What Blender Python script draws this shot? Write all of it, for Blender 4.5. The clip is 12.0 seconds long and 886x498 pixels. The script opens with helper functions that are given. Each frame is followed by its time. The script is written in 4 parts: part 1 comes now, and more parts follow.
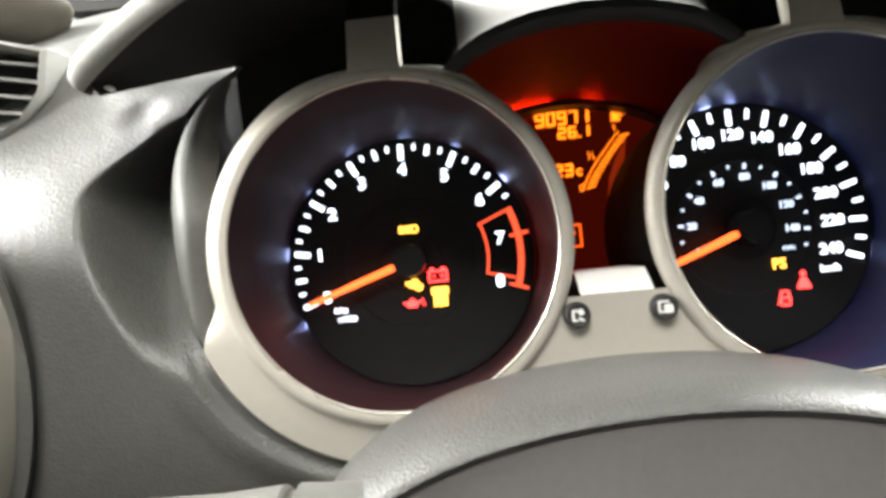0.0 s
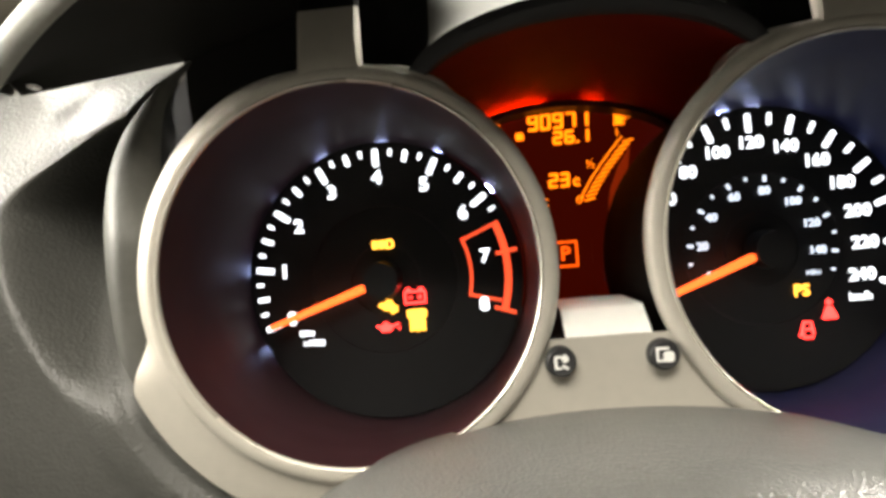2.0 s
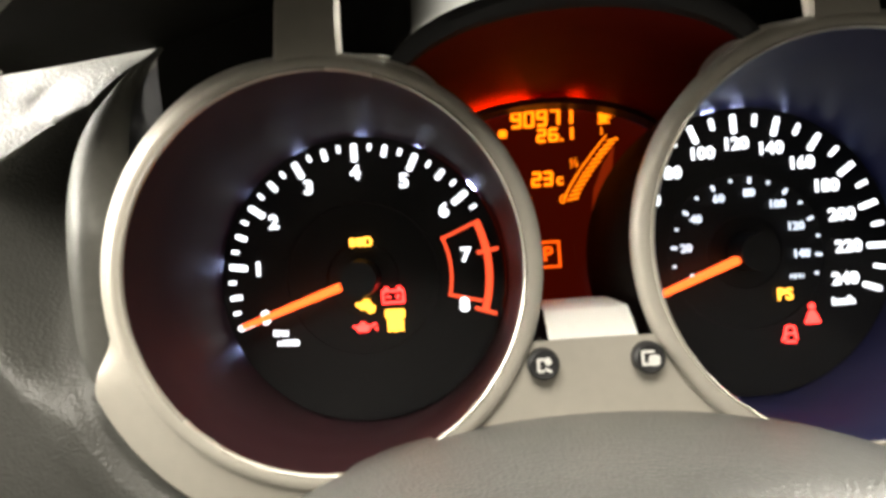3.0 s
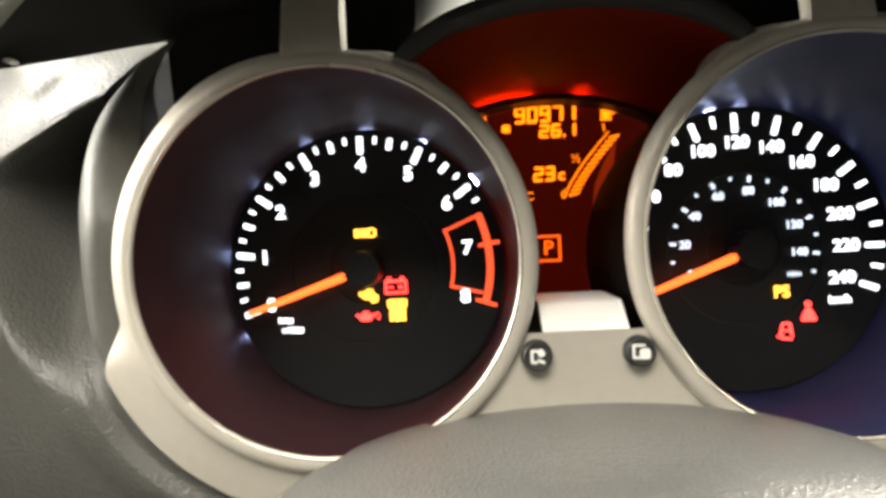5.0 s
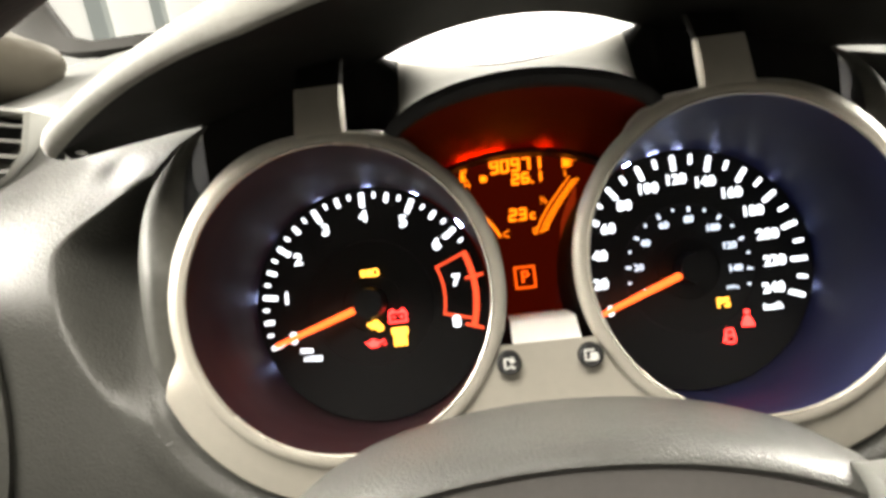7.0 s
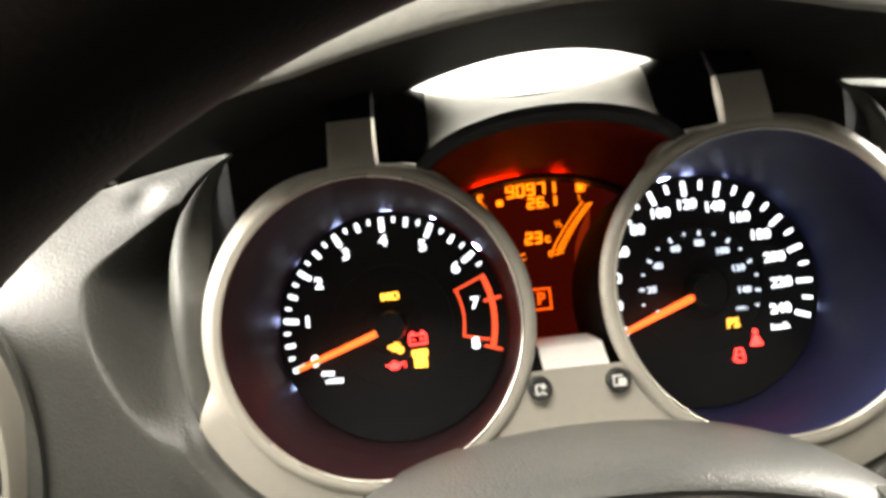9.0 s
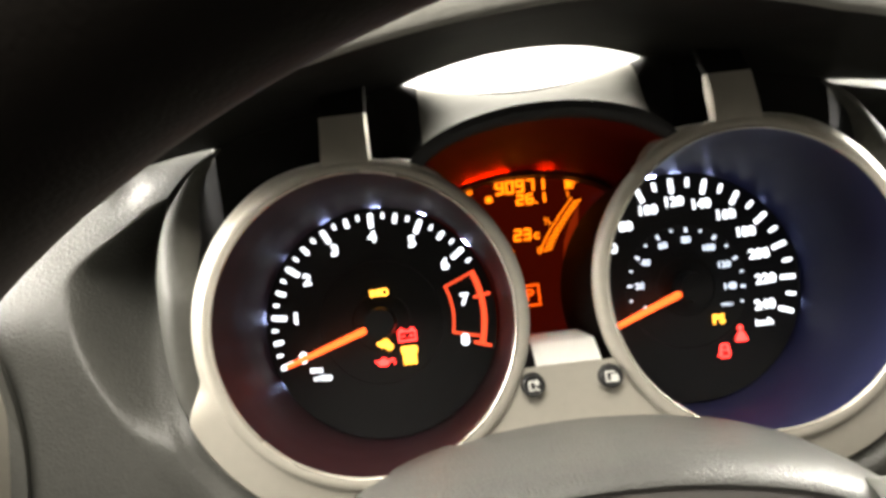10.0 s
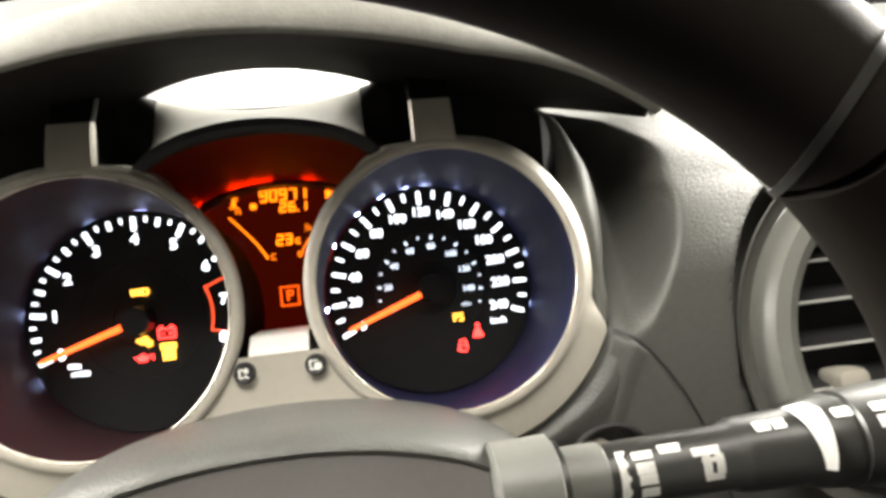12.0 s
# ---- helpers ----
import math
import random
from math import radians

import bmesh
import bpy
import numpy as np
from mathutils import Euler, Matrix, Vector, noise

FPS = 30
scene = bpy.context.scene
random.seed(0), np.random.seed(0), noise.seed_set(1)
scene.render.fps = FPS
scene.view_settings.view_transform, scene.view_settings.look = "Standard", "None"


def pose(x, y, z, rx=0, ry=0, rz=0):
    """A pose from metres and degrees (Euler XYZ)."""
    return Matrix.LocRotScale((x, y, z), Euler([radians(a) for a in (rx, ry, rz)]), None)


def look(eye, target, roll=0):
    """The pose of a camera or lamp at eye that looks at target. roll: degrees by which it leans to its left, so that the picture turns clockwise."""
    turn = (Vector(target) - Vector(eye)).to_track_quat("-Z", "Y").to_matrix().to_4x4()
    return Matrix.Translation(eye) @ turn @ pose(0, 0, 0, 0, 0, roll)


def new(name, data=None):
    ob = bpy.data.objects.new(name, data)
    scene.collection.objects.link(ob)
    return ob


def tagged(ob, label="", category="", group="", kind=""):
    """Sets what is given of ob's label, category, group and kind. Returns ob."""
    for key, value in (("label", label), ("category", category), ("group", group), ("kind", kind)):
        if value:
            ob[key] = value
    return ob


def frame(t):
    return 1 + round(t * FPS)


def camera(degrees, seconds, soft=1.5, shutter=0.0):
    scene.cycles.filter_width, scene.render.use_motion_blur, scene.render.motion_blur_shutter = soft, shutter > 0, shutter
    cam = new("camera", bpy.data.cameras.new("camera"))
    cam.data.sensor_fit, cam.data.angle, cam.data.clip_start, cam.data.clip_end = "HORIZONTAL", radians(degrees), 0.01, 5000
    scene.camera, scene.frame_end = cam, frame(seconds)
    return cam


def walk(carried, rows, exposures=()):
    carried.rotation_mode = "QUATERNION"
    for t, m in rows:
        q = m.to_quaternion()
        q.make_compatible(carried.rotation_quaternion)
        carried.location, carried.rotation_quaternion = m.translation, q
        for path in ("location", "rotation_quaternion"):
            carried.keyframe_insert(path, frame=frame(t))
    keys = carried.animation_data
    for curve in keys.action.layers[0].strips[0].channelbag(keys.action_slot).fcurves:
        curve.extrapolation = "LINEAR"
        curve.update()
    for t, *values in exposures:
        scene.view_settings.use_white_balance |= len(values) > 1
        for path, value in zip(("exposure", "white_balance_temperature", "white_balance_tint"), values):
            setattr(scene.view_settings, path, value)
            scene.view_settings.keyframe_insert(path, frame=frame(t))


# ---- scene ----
# Car instrument cluster seen through the upper half of the steering wheel.
# Cluster frame: x right, y into the dashboard, z up the dial faces; metres.
# ROOT leans that frame back, as a dashboard does, and lifts it to its height over the road.
import functools

ROOT = pose(0, 0, 0.95, -22, 0, 0)
cam = camera(67.3, 12.0, soft=3.5)
PATH = [
    (0, -0.04266, -0.26334, -0.00392, 91.600, 5.633, 2.230),
    (0.5, -0.04052, -0.25402, 0.00662, 90.904, 5.256, 3.595),
    (0.7, -0.03504, -0.25378, 0.01472, 90.668, 6.069, 3.960),
    (1, -0.03130, -0.24659, 0.01300, 91.190, 5.441, 3.596),
    (1.2, -0.02613, -0.24584, 0.00983, 91.695, 5.152, 3.448),
    (1.5, -0.02537, -0.23985, 0.00934, 91.654, 5.327, 3.648),
    (2, -0.02883, -0.23466, 0.00819, 90.226, 4.782, 3.695),
    (2.5, -0.03021, -0.23174, 0.00853, 89.830, 4.557, 2.798),
    (3, -0.02977, -0.22841, 0.00721, 90.231, 4.017, 1.826),
    (3.2, -0.02893, -0.22989, 0.00757, 89.509, 3.814, 1.715),
    (4.8, -0.02769, -0.23239, 0.00908, 90.175, 3.845, 2.232),
    (5, -0.02624, -0.23301, 0.00766, 89.458, 3.027, 2.839),
    (5.2, -0.02678, -0.24312, 0.00719, 89.901, 3.994, 3.718),
    (5.5, -0.02060, -0.25160, 0.00237, 90.779, 4.478, 3.242),
    (6, -0.01761, -0.26051, -0.00640, 90.020, 4.686, 2.985),
    (6.5, -0.02024, -0.26612, -0.00293, 90.401, 5.364, 3.238),
    (6.8, -0.01624, -0.27297, 0.00178, 90.988, 5.885, 3.995),
    (7, -0.01644, -0.27655, 0.00656, 92.603, 6.277, 3.788),
    (7.2, -0.01659, -0.27873, 0.00867, 93.006, 7.020, 2.138),
    (8.8, -0.03529, -0.28547, 0.01510, 92.404, 6.091, 1.420),
    (9, -0.03305, -0.28392, 0.01664, 92.697, 6.630, 1.748),
    (9.5, -0.03775, -0.27854, 0.01280, 91.749, 6.392, 1.387),
    (10, -0.03854, -0.28349, 0.01762, 92.083, 6.607, -0.291),
    (10.2, -0.04299, -0.28788, 0.01741, 91.885, 6.441, -0.048),
    (10.5, -0.04692, -0.28786, 0.01872, 91.960, 6.619, 0.398),
    (10.8, -0.03137, -0.29098, 0.01957, 92.901, 6.577, -1.399),
    (11, -0.02373, -0.29315, 0.01487, 92.851, 5.841, -2.355),
    (11.2, -0.01506, -0.29943, 0.01194, 92.447, 5.971, -2.680),
    (11.5, 0.00391, -0.30551, 0.01242, 92.985, 6.559, -5.192),
    (11.8, 0.01907, -0.31550, 0.01164, 92.409, 7.044, -7.781),
    (12, 0.02781, -0.31435, 0.00607, 92.155, 6.151, -7.995),
]
walk(cam, [(t, ROOT @ pose(*row)) for t, *row in PATH], [(0.0, 0.22, 6200, 10), (1.0, 0.10, 6600, 10), (2.5, 0.05, 6800, 10), (7.0, 0.20, 6750, 10), (9.5, 0.10, 6750, 10), (11.5, 0.18, 6600, 10), (12.0, 0.26, 6600, 10)])

# ---- world and lights ----
world = bpy.data.worlds.new("night_garage")
scene.world = world
world.use_nodes = True
world.node_tree.nodes["Background"].inputs[0].default_value = (0.9, 0.95, 1.0, 1)
world.node_tree.nodes["Background"].inputs[1].default_value = 0.022


def area_lamp(name, eye, target, size_x, size_y, power, color):
    data = bpy.data.lights.new(name, "AREA")
    data.shape, data.size, data.size_y, data.energy, data.color = "RECTANGLE", size_x, size_y, power, color
    ob = new(name, data)
    ob.matrix_world = ROOT @ look(eye, target)
    return ob


# daylight lamps of the garage through the side windows and the windscreen, and the weak dome lamp
area_lamp("window_light_left", (-0.66, 0.02, 0.30), (-0.14, -0.05, 0.05), 0.46, 0.46, 50.0, (1.0, 0.97, 0.89))
area_lamp("window_light_right", (0.85, 0.12, 0.42), (0.14, -0.05, 0.05), 0.46, 0.46, 54.0, (1.0, 0.97, 0.89))
area_lamp("dome_lamp", (-0.12, -0.72, 0.68), (-0.02, -0.06, 0), 0.60, 0.45, 17.5, (1.0, 0.96, 0.87))
area_lamp("garage_lamp", (0.1, 0.80, 1.35), (0, 0.0, 0.09), 0.7, 0.5, 95.0, (1.0, 0.97, 0.89))


# ---- materials ----
def material(name, color, rough=0.5, metal=0.0, vary=0.12, scale=300.0, bump=0.0, bump_scale=900.0, kind="noise", emit=None, strength=0.0, spec=0.5, coat=0.0):
    m = bpy.data.materials.new(name)
    m.use_nodes = True
    t = m.node_tree
    b = t.nodes["Principled BSDF"]
    b.inputs["Roughness"].default_value = rough
    b.inputs["Metallic"].default_value = metal
    b.inputs["Specular IOR Level"].default_value = spec
    b.inputs["Coat Weight"].default_value = coat
    co = t.nodes.new("ShaderNodeTexCoord")
    n1 = t.nodes.new("ShaderNodeTexNoise")
    n1.inputs["Scale"].default_value = scale
    n1.inputs["Detail"].default_value = 3
    n2 = t.nodes.new("ShaderNodeTexNoise")
    n2.inputs["Scale"].default_value = scale * 0.09
    t.links.new(co.outputs["Object"], n1.inputs["Vector"])
    t.links.new(co.outputs["Object"], n2.inputs["Vector"])
    add = t.nodes.new("ShaderNodeMath")
    add.operation = "ADD"
    t.links.new(n1.outputs["Fac"], add.inputs[0])
    t.links.new(n2.outputs["Fac"], add.inputs[1])
    ramp = t.nodes.new("ShaderNodeMapRange")
    ramp.inputs["From Min"].default_value, ramp.inputs["From Max"].default_value = 0.6, 1.4
    ramp.inputs["To Min"].default_value, ramp.inputs["To Max"].default_value = 1 - vary, 1 + vary
    t.links.new(add.outputs[0], ramp.inputs["Value"])
    mul = t.nodes.new("ShaderNodeMix")
    mul.data_type, mul.blend_type = "RGBA", "MULTIPLY"
    mul.inputs[0].default_value = 1
    mul.inputs[6].default_value = (*color, 1)
    t.links.new(ramp.outputs[0], mul.inputs[7])
    t.links.new(mul.outputs[2], b.inputs["Base Color"])
    rr = t.nodes.new("ShaderNodeMapRange")
    rr.inputs["From Min"].default_value, rr.inputs["From Max"].default_value = 0.3, 0.7
    rr.inputs["To Min"].default_value, rr.inputs["To Max"].default_value = max(rough - 0.06, 0.02), min(rough + 0.06, 1)
    t.links.new(n2.outputs["Fac"], rr.inputs["Value"])
    t.links.new(rr.outputs[0], b.inputs["Roughness"])
    if bump:
        if kind == "leather":
            g = t.nodes.new("ShaderNodeTexVoronoi")
            g.feature = "SMOOTH_F1"
            g.inputs["Scale"].default_value = bump_scale
            warp = t.nodes.new("ShaderNodeTexNoise")
            warp.inputs["Scale"].default_value = bump_scale * 0.5
            mixv = t.nodes.new("ShaderNodeVectorMath")
            mixv.operation = "MULTIPLY_ADD"
            mixv.inputs[1].default_value = (0.9 / bump_scale,) * 3
            t.links.new(co.outputs["Object"], warp.inputs["Vector"])
            t.links.new(warp.outputs["Color"], mixv.inputs[0])
            t.links.new(co.outputs["Object"], mixv.inputs[2])
            t.links.new(mixv.outputs[0], g.inputs["Vector"])
            out = g.outputs["Distance"]
        else:
            g = t.nodes.new("ShaderNodeTexNoise")
            g.inputs["Scale"].default_value = bump_scale
            g.inputs["Detail"].default_value = 4
            t.links.new(co.outputs["Object"], g.inputs["Vector"])
            out = g.outputs["Fac"]
        bn = t.nodes.new("ShaderNodeBump")
        bn.inputs["Strength"].default_value = bump
        bn.inputs["Distance"].default_value = 0.0006
        t.links.new(out, bn.inputs["Height"])
        t.links.new(bn.outputs[0], b.inputs["Normal"])
    if emit:
        b.inputs["Emission Color"].default_value = (*emit, 1)
        b.inputs["Emission Strength"].default_value = strength
    return m


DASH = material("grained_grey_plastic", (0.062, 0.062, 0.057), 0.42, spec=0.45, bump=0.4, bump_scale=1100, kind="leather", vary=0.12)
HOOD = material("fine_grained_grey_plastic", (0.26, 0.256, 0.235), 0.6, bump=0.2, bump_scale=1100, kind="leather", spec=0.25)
TOP = material("matt_pale_cover", (0.115, 0.111, 0.094), 0.8, bump=0.05, bump_scale=400, spec=0.15, vary=0.16, scale=90)
# battens carry weak emission, so their lit look is put into the material
BATTEN = material("glowing_grey_batten", (0.30, 0.31, 0.29), 0.7, scale=6, emit=(0.92, 1.0, 0.92), strength=0.26)
POD_SKIN = material("dark_pod_plastic", (0.080, 0.080, 0.073), 0.5, bump=0.2, bump_scale=900, spec=0.14)
COVER = material("column_cover_plastic", (0.080, 0.080, 0.075), 0.40, spec=0.5, bump=0.45, bump_scale=1500, kind="leather")
SATIN = material("satin_champagne_paint", (0.44, 0.415, 0.36), 0.38, metal=0.2, vary=0.05, bump=0.05, bump_scale=3000)
# white of the hood clip; on the sill it stands in for reflected overhead light
LEDGE = material("near_white_gloss_trim", (0.88, 0.87, 0.83), 0.25, metal=0.1, vary=0.03)
BLACK = material("matt_black_plastic", (0.010, 0.010, 0.011), 0.6, bump=0.15, bump_scale=1500)
# black of linings and seal; also puts shade into hood underside, strap and cover ends
LINING_SHADE = material("black_lining_and_shade", (0.010, 0.0095, 0.0085), 0.8, bump=0.2, bump_scale=2200, spec=0.12)
# tube tints hold coloured light: blue backlight right, reddish reflection left
TUBE = material("backlight_blue_tube", (0.019, 0.022, 0.066), 0.5, vary=0.06, spec=0.1)
TUBE_WARM = material("reflection_plum_tube", (0.028, 0.010, 0.014), 0.55, vary=0.10, spec=0.2)
FACE = material("printed_dial_black", (0.005, 0.005, 0.006), 0.5, vary=0.15, bump=0.04, bump_scale=4000, spec=0.3)
STALK = material("satin_black_plastic", (0.026, 0.026, 0.024), 0.34, vary=0.1)
RUBBER_SMOOTH = material("smooth_wheel_skin", (0.008, 0.0062, 0.005), 0.55, spec=0.16, bump=0.1, bump_scale=1500)
RUBBER = material("wheel_leather", (0.008, 0.0062, 0.005), 0.62, spec=0.14, bump=0.08, bump_scale=1400, kind="leather")
WHITE = material("backlit_white", (0.7, 0.72, 0.8), 0.5, emit=(0.86, 0.92, 1.0), strength=2.6)
WHITE_DIM = material("backlit_white_small", (0.6, 0.66, 0.8), 0.5, emit=(0.74, 0.84, 1.0), strength=1.7)
NEEDLE = material("lit_orange_needle", (0.9, 0.2, 0.05), 0.4, emit=(1.0, 0.112, 0.018), strength=3.2)
REDLINE = material("lit_red_print", (0.8, 0.1, 0.04), 0.5, emit=(1.0, 0.09, 0.03), strength=1.5)
RED = material("red_warning", (0.8, 0.05, 0.05), 0.5, emit=(1.0, 0.034, 0.028), strength=6.0)
AMBER = material("amber_warning", (0.9, 0.5, 0.05), 0.5, emit=(1.0, 0.46, 0.05), strength=3.2)
LCD_ON = material("lcd_orange_segments", (0.9, 0.3, 0.02), 0.4, emit=(1.0, 0.19, 0.004), strength=2.7)
LCD_DIM = material("lcd_orange_dim", (0.8, 0.15, 0.02), 0.4, emit=(1.0, 0.10, 0.004), strength=2.0)
LCD_BACK = material("lcd_dark_glow", (0.006, 0.002, 0.002), 0.6, spec=0.15, emit=(1.0, 0.035, 0.0), strength=0.035)
LCD_HAZE = material("lcd_dim_window", (0.05, 0.01, 0.004), 0.4, emit=(1.0, 0.07, 0.004), strength=0.20)
LED = material("dial_edge_led", (0.6, 0.65, 0.8), 0.5, emit=(0.46, 0.55, 1.0), strength=80.0)
LED_RED = material("display_edge_led", (0.8, 0.2, 0.05), 0.5, emit=(1.0, 0.016, 0.0), strength=80.0)
# red base colour carries part of the display lights' glow
ARCH = material("glow_tinted_display_hood", (0.14, 0.008, 0.004), 0.6, vary=0.10, scale=120, spec=0.1)
COLUMN_FACE = material("smooth_grey_plastic", (0.16, 0.152, 0.147), 0.42, vary=0.08, scale=500)
STALK_GREY = material("smooth_grey_stalk", (0.15, 0.15, 0.138), 0.36, vary=0.06)
CHROME = material("polished_ring_edge", (0.60, 0.57, 0.50), 0.22, metal=0.5, vary=0.02)
SLAT_EDGE = material("bright_slat_edge", (0.78, 0.78, 0.75), 0.22, metal=0.5, vary=0.03)
PRINT = material("white_print", (0.75, 0.75, 0.72), 0.5)
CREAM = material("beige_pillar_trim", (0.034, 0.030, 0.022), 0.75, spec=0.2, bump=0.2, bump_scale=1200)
HEADLINER = material("beige_headliner_cloth", (0.34, 0.31, 0.26), 0.9, vary=0.1, scale=60, bump=0.2, bump_scale=900, spec=0.1)
SEAT = material("grey_seat_cloth", (0.09, 0.088, 0.082), 0.85, vary=0.15, scale=80, bump=0.3, bump_scale=700, spec=0.15)
CONCRETE = material("grey_concrete", (0.14, 0.134, 0.125), 0.7, vary=0.15, scale=8, bump=0.2, bump_scale=60)
# emission makes the wall glow as if lit, and adds light through the windscreen
PALE = material("pale_glowing_wall", (0.75, 0.75, 0.72), 0.8, scale=8, emit=(1.0, 0.985, 0.89), strength=0.70)
GLASS = bpy.data.materials.new("clear_gauge_lens")
GLASS.use_nodes = True
gt = GLASS.node_tree
gt.nodes.remove(gt.nodes["Principled BSDF"])
shine, clear, blend, fres = gt.nodes.new("ShaderNodeBsdfGlossy"), gt.nodes.new("ShaderNodeBsdfTransparent"), gt.nodes.new("ShaderNodeMixShader"), gt.nodes.new("ShaderNodeFresnel")
shine.inputs["Roughness"].default_value = 0.12
fres.inputs["IOR"].default_value = 1.27
gt.links.new(fres.outputs[0], blend.inputs[0])
gt.links.new(clear.outputs[0], blend.inputs[1])
gt.links.new(shine.outputs[0], blend.inputs[2])
gt.links.new(blend.outputs[0], gt.nodes["Material Output"].inputs["Surface"])


# ---- building helpers ----
def thing(name, label, category, group="", kind=""):
    ob = new(name)
    ob.empty_display_size = 0.02
    ob.matrix_world = ROOT
    return tagged(ob, label, category, group, kind)


def part(name, bm, mat, parent, label="", smooth=True):
    """Links a bmesh, in the cluster frame, as one mesh under parent."""
    me = bpy.data.meshes.new(name)
    bmesh.ops.recalc_face_normals(bm, faces=bm.faces)
    bm.to_mesh(me)
    bm.free()
    me.materials.append(mat)
    if smooth:
        me.shade_smooth()
        me.set_sharp_from_angle(angle=radians(38))
    ob = new(name, me)
    ob.parent = parent
    if label:
        ob["label"] = label
    return ob


def sheet(rows, closed=False):
    """A quad sheet through rows of points."""
    bm = bmesh.new()
    v = [[bm.verts.new(p) for p in r] for r in rows]
    for a, b in zip(v, v[1:]):
        n = len(a)
        for i in range(n if closed else n - 1):
            j = (i + 1) % n
            bm.faces.new((a[i], a[j], b[j], b[i]))
    return bm


def solid(rows):
    """A closed body through closed rings of points, capped at both ends."""
    bm = sheet(rows, True)
    bm.verts.ensure_lookup_table()
    n = len(rows[0])
    bm.faces.new([bm.verts[i] for i in range(n)][::-1])
    bm.faces.new([bm.verts[len(bm.verts) - n + i] for i in range(n)])
    return bm


def block(x0, x1, y0, y1, z0, z1, bevel=0.0):
    bm = bmesh.new()
    bmesh.ops.create_cube(bm, size=1)
    for v in bm.verts:
        v.co = ((x0 + x1) / 2 + v.co.x * (x1 - x0), (y0 + y1) / 2 + v.co.y * (y1 - y0), (z0 + z1) / 2 + v.co.z * (z1 - z0))
    if bevel:
        bmesh.ops.bevel(bm, geom=bm.edges[:], offset=bevel, segments=2, affect="EDGES")
    return bm


def slab(outline, y, depth):
    """A flat piece with the outline (x, z), its front at y and its back at y + depth."""
    return solid([[(x, y, z) for x, z in outline], [(x, y + depth, z) for x, z in outline]])


def ring_sector(cx, cz, r0, r1, a0, a1, y, depth, steps=24):
    """A flat curved band between two angles in degrees."""
    turn = [radians(a0 + (a1 - a0) * i / steps) for i in range(steps + 1)]
    outline = [(cx + r1 * math.cos(a), cz + r1 * math.sin(a)) for a in turn]
    outline += [(cx + r0 * math.cos(a), cz + r0 * math.sin(a)) for a in reversed(turn)]
    n = steps + 1
    bm = bmesh.new()
    f = [bm.verts.new((x, y, z)) for x, z in outline]
    for i in range(steps):
        bm.faces.new((f[i], f[i + 1], f[2 * n - 2 - i], f[2 * n - 1 - i]))
    g = bmesh.ops.extrude_face_region(bm, geom=bm.faces[:])
    for v in g["geom"]:
        if isinstance(v, bmesh.types.BMVert):
            v.co.y += depth
    return bm


def rounded(w, h, r, n=4):
    """The outline of a rounded rectangle about the origin."""
    out = []
    for cx, cz, a in ((w / 2 - r, h / 2 - r, 0), (-w / 2 + r, h / 2 - r, 90), (-w / 2 + r, -h / 2 + r, 180), (w / 2 - r, -h / 2 + r, 270)):
        out += [(cx + r * math.cos(radians(a + 90 * i / n)), cz + r * math.sin(radians(a + 90 * i / n))) for i in range(n + 1)]
    return out


def turned(outline, cx, cz, degrees):
    c, s = math.cos(radians(degrees)), math.sin(radians(degrees))
    return [(cx + x * c - z * s, cz + x * s + z * c) for x, z in outline]


def lettering(name, text, x, y, z, height, mat, parent, bold=0.0, squeeze=1.0, lean=0.0, label=""):
    """Raised letters centred at (x, z) on the plane y, read from the driver's side."""
    cu = bpy.data.curves.new(name, "FONT")
    cu.body, cu.size, cu.align_x, cu.align_y = text, height * 1.38, "CENTER", "CENTER"
    cu.extrude, cu.offset, cu.resolution_u = 0.00015, bold, 3
    tmp = bpy.data.objects.new("lettering", cu)
    scene.collection.objects.link(tmp)
    me = bpy.data.meshes.new_from_object(tmp.evaluated_get(bpy.context.evaluated_depsgraph_get()))
    bpy.data.objects.remove(tmp)
    bpy.data.curves.remove(cu)
    me.transform(Matrix.Translation((x, y, z)) @ pose(0, 0, 0, 90, 0, 0) @ pose(0, 0, 0, 0, 0, lean) @ Matrix.Diagonal((squeeze, 1, 1, 1)))
    me.materials.clear()
    me.materials.append(mat)
    me.name = name
    if len(text) == 1:
        ob = new(name, me)
        ob.parent = parent
        if label:
            ob["label"] = label
        return ob
    # one mesh for each letter
    bm = bmesh.new()
    bm.from_mesh(me)
    left = set(bm.verts)
    while left:
        island, front = set(), [min(left, key=lambda v: v.index)]
        while front:
            v = front.pop()
            if v not in island:
                island.add(v)
                front += [e.other_vert(v) for e in v.link_edges]
        left -= island
        one = bm.copy()
        keep = {v.index for v in island}
        bmesh.ops.delete(one, geom=[v for v in one.verts if v.index not in keep], context="VERTS")
        ob = part(name, one, mat, parent, label, smooth=False)
    bm.free()
    bpy.data.meshes.remove(me)
    return ob


def joined(*bms):
    """Several bmeshes in one."""
    out = bmesh.new()
    for b in bms:
        me = bpy.data.meshes.new("piece")
        b.to_mesh(me)
        b.free()
        out.from_mesh(me)
        bpy.data.meshes.remove(me)
    return out


def mix(a, b, f):
    return a + (b - a) * f


def smooth_step(a, b, x):
    f = min(max((x - a) / (b - a), 0), 1)
    return f * f * (3 - 2 * f)


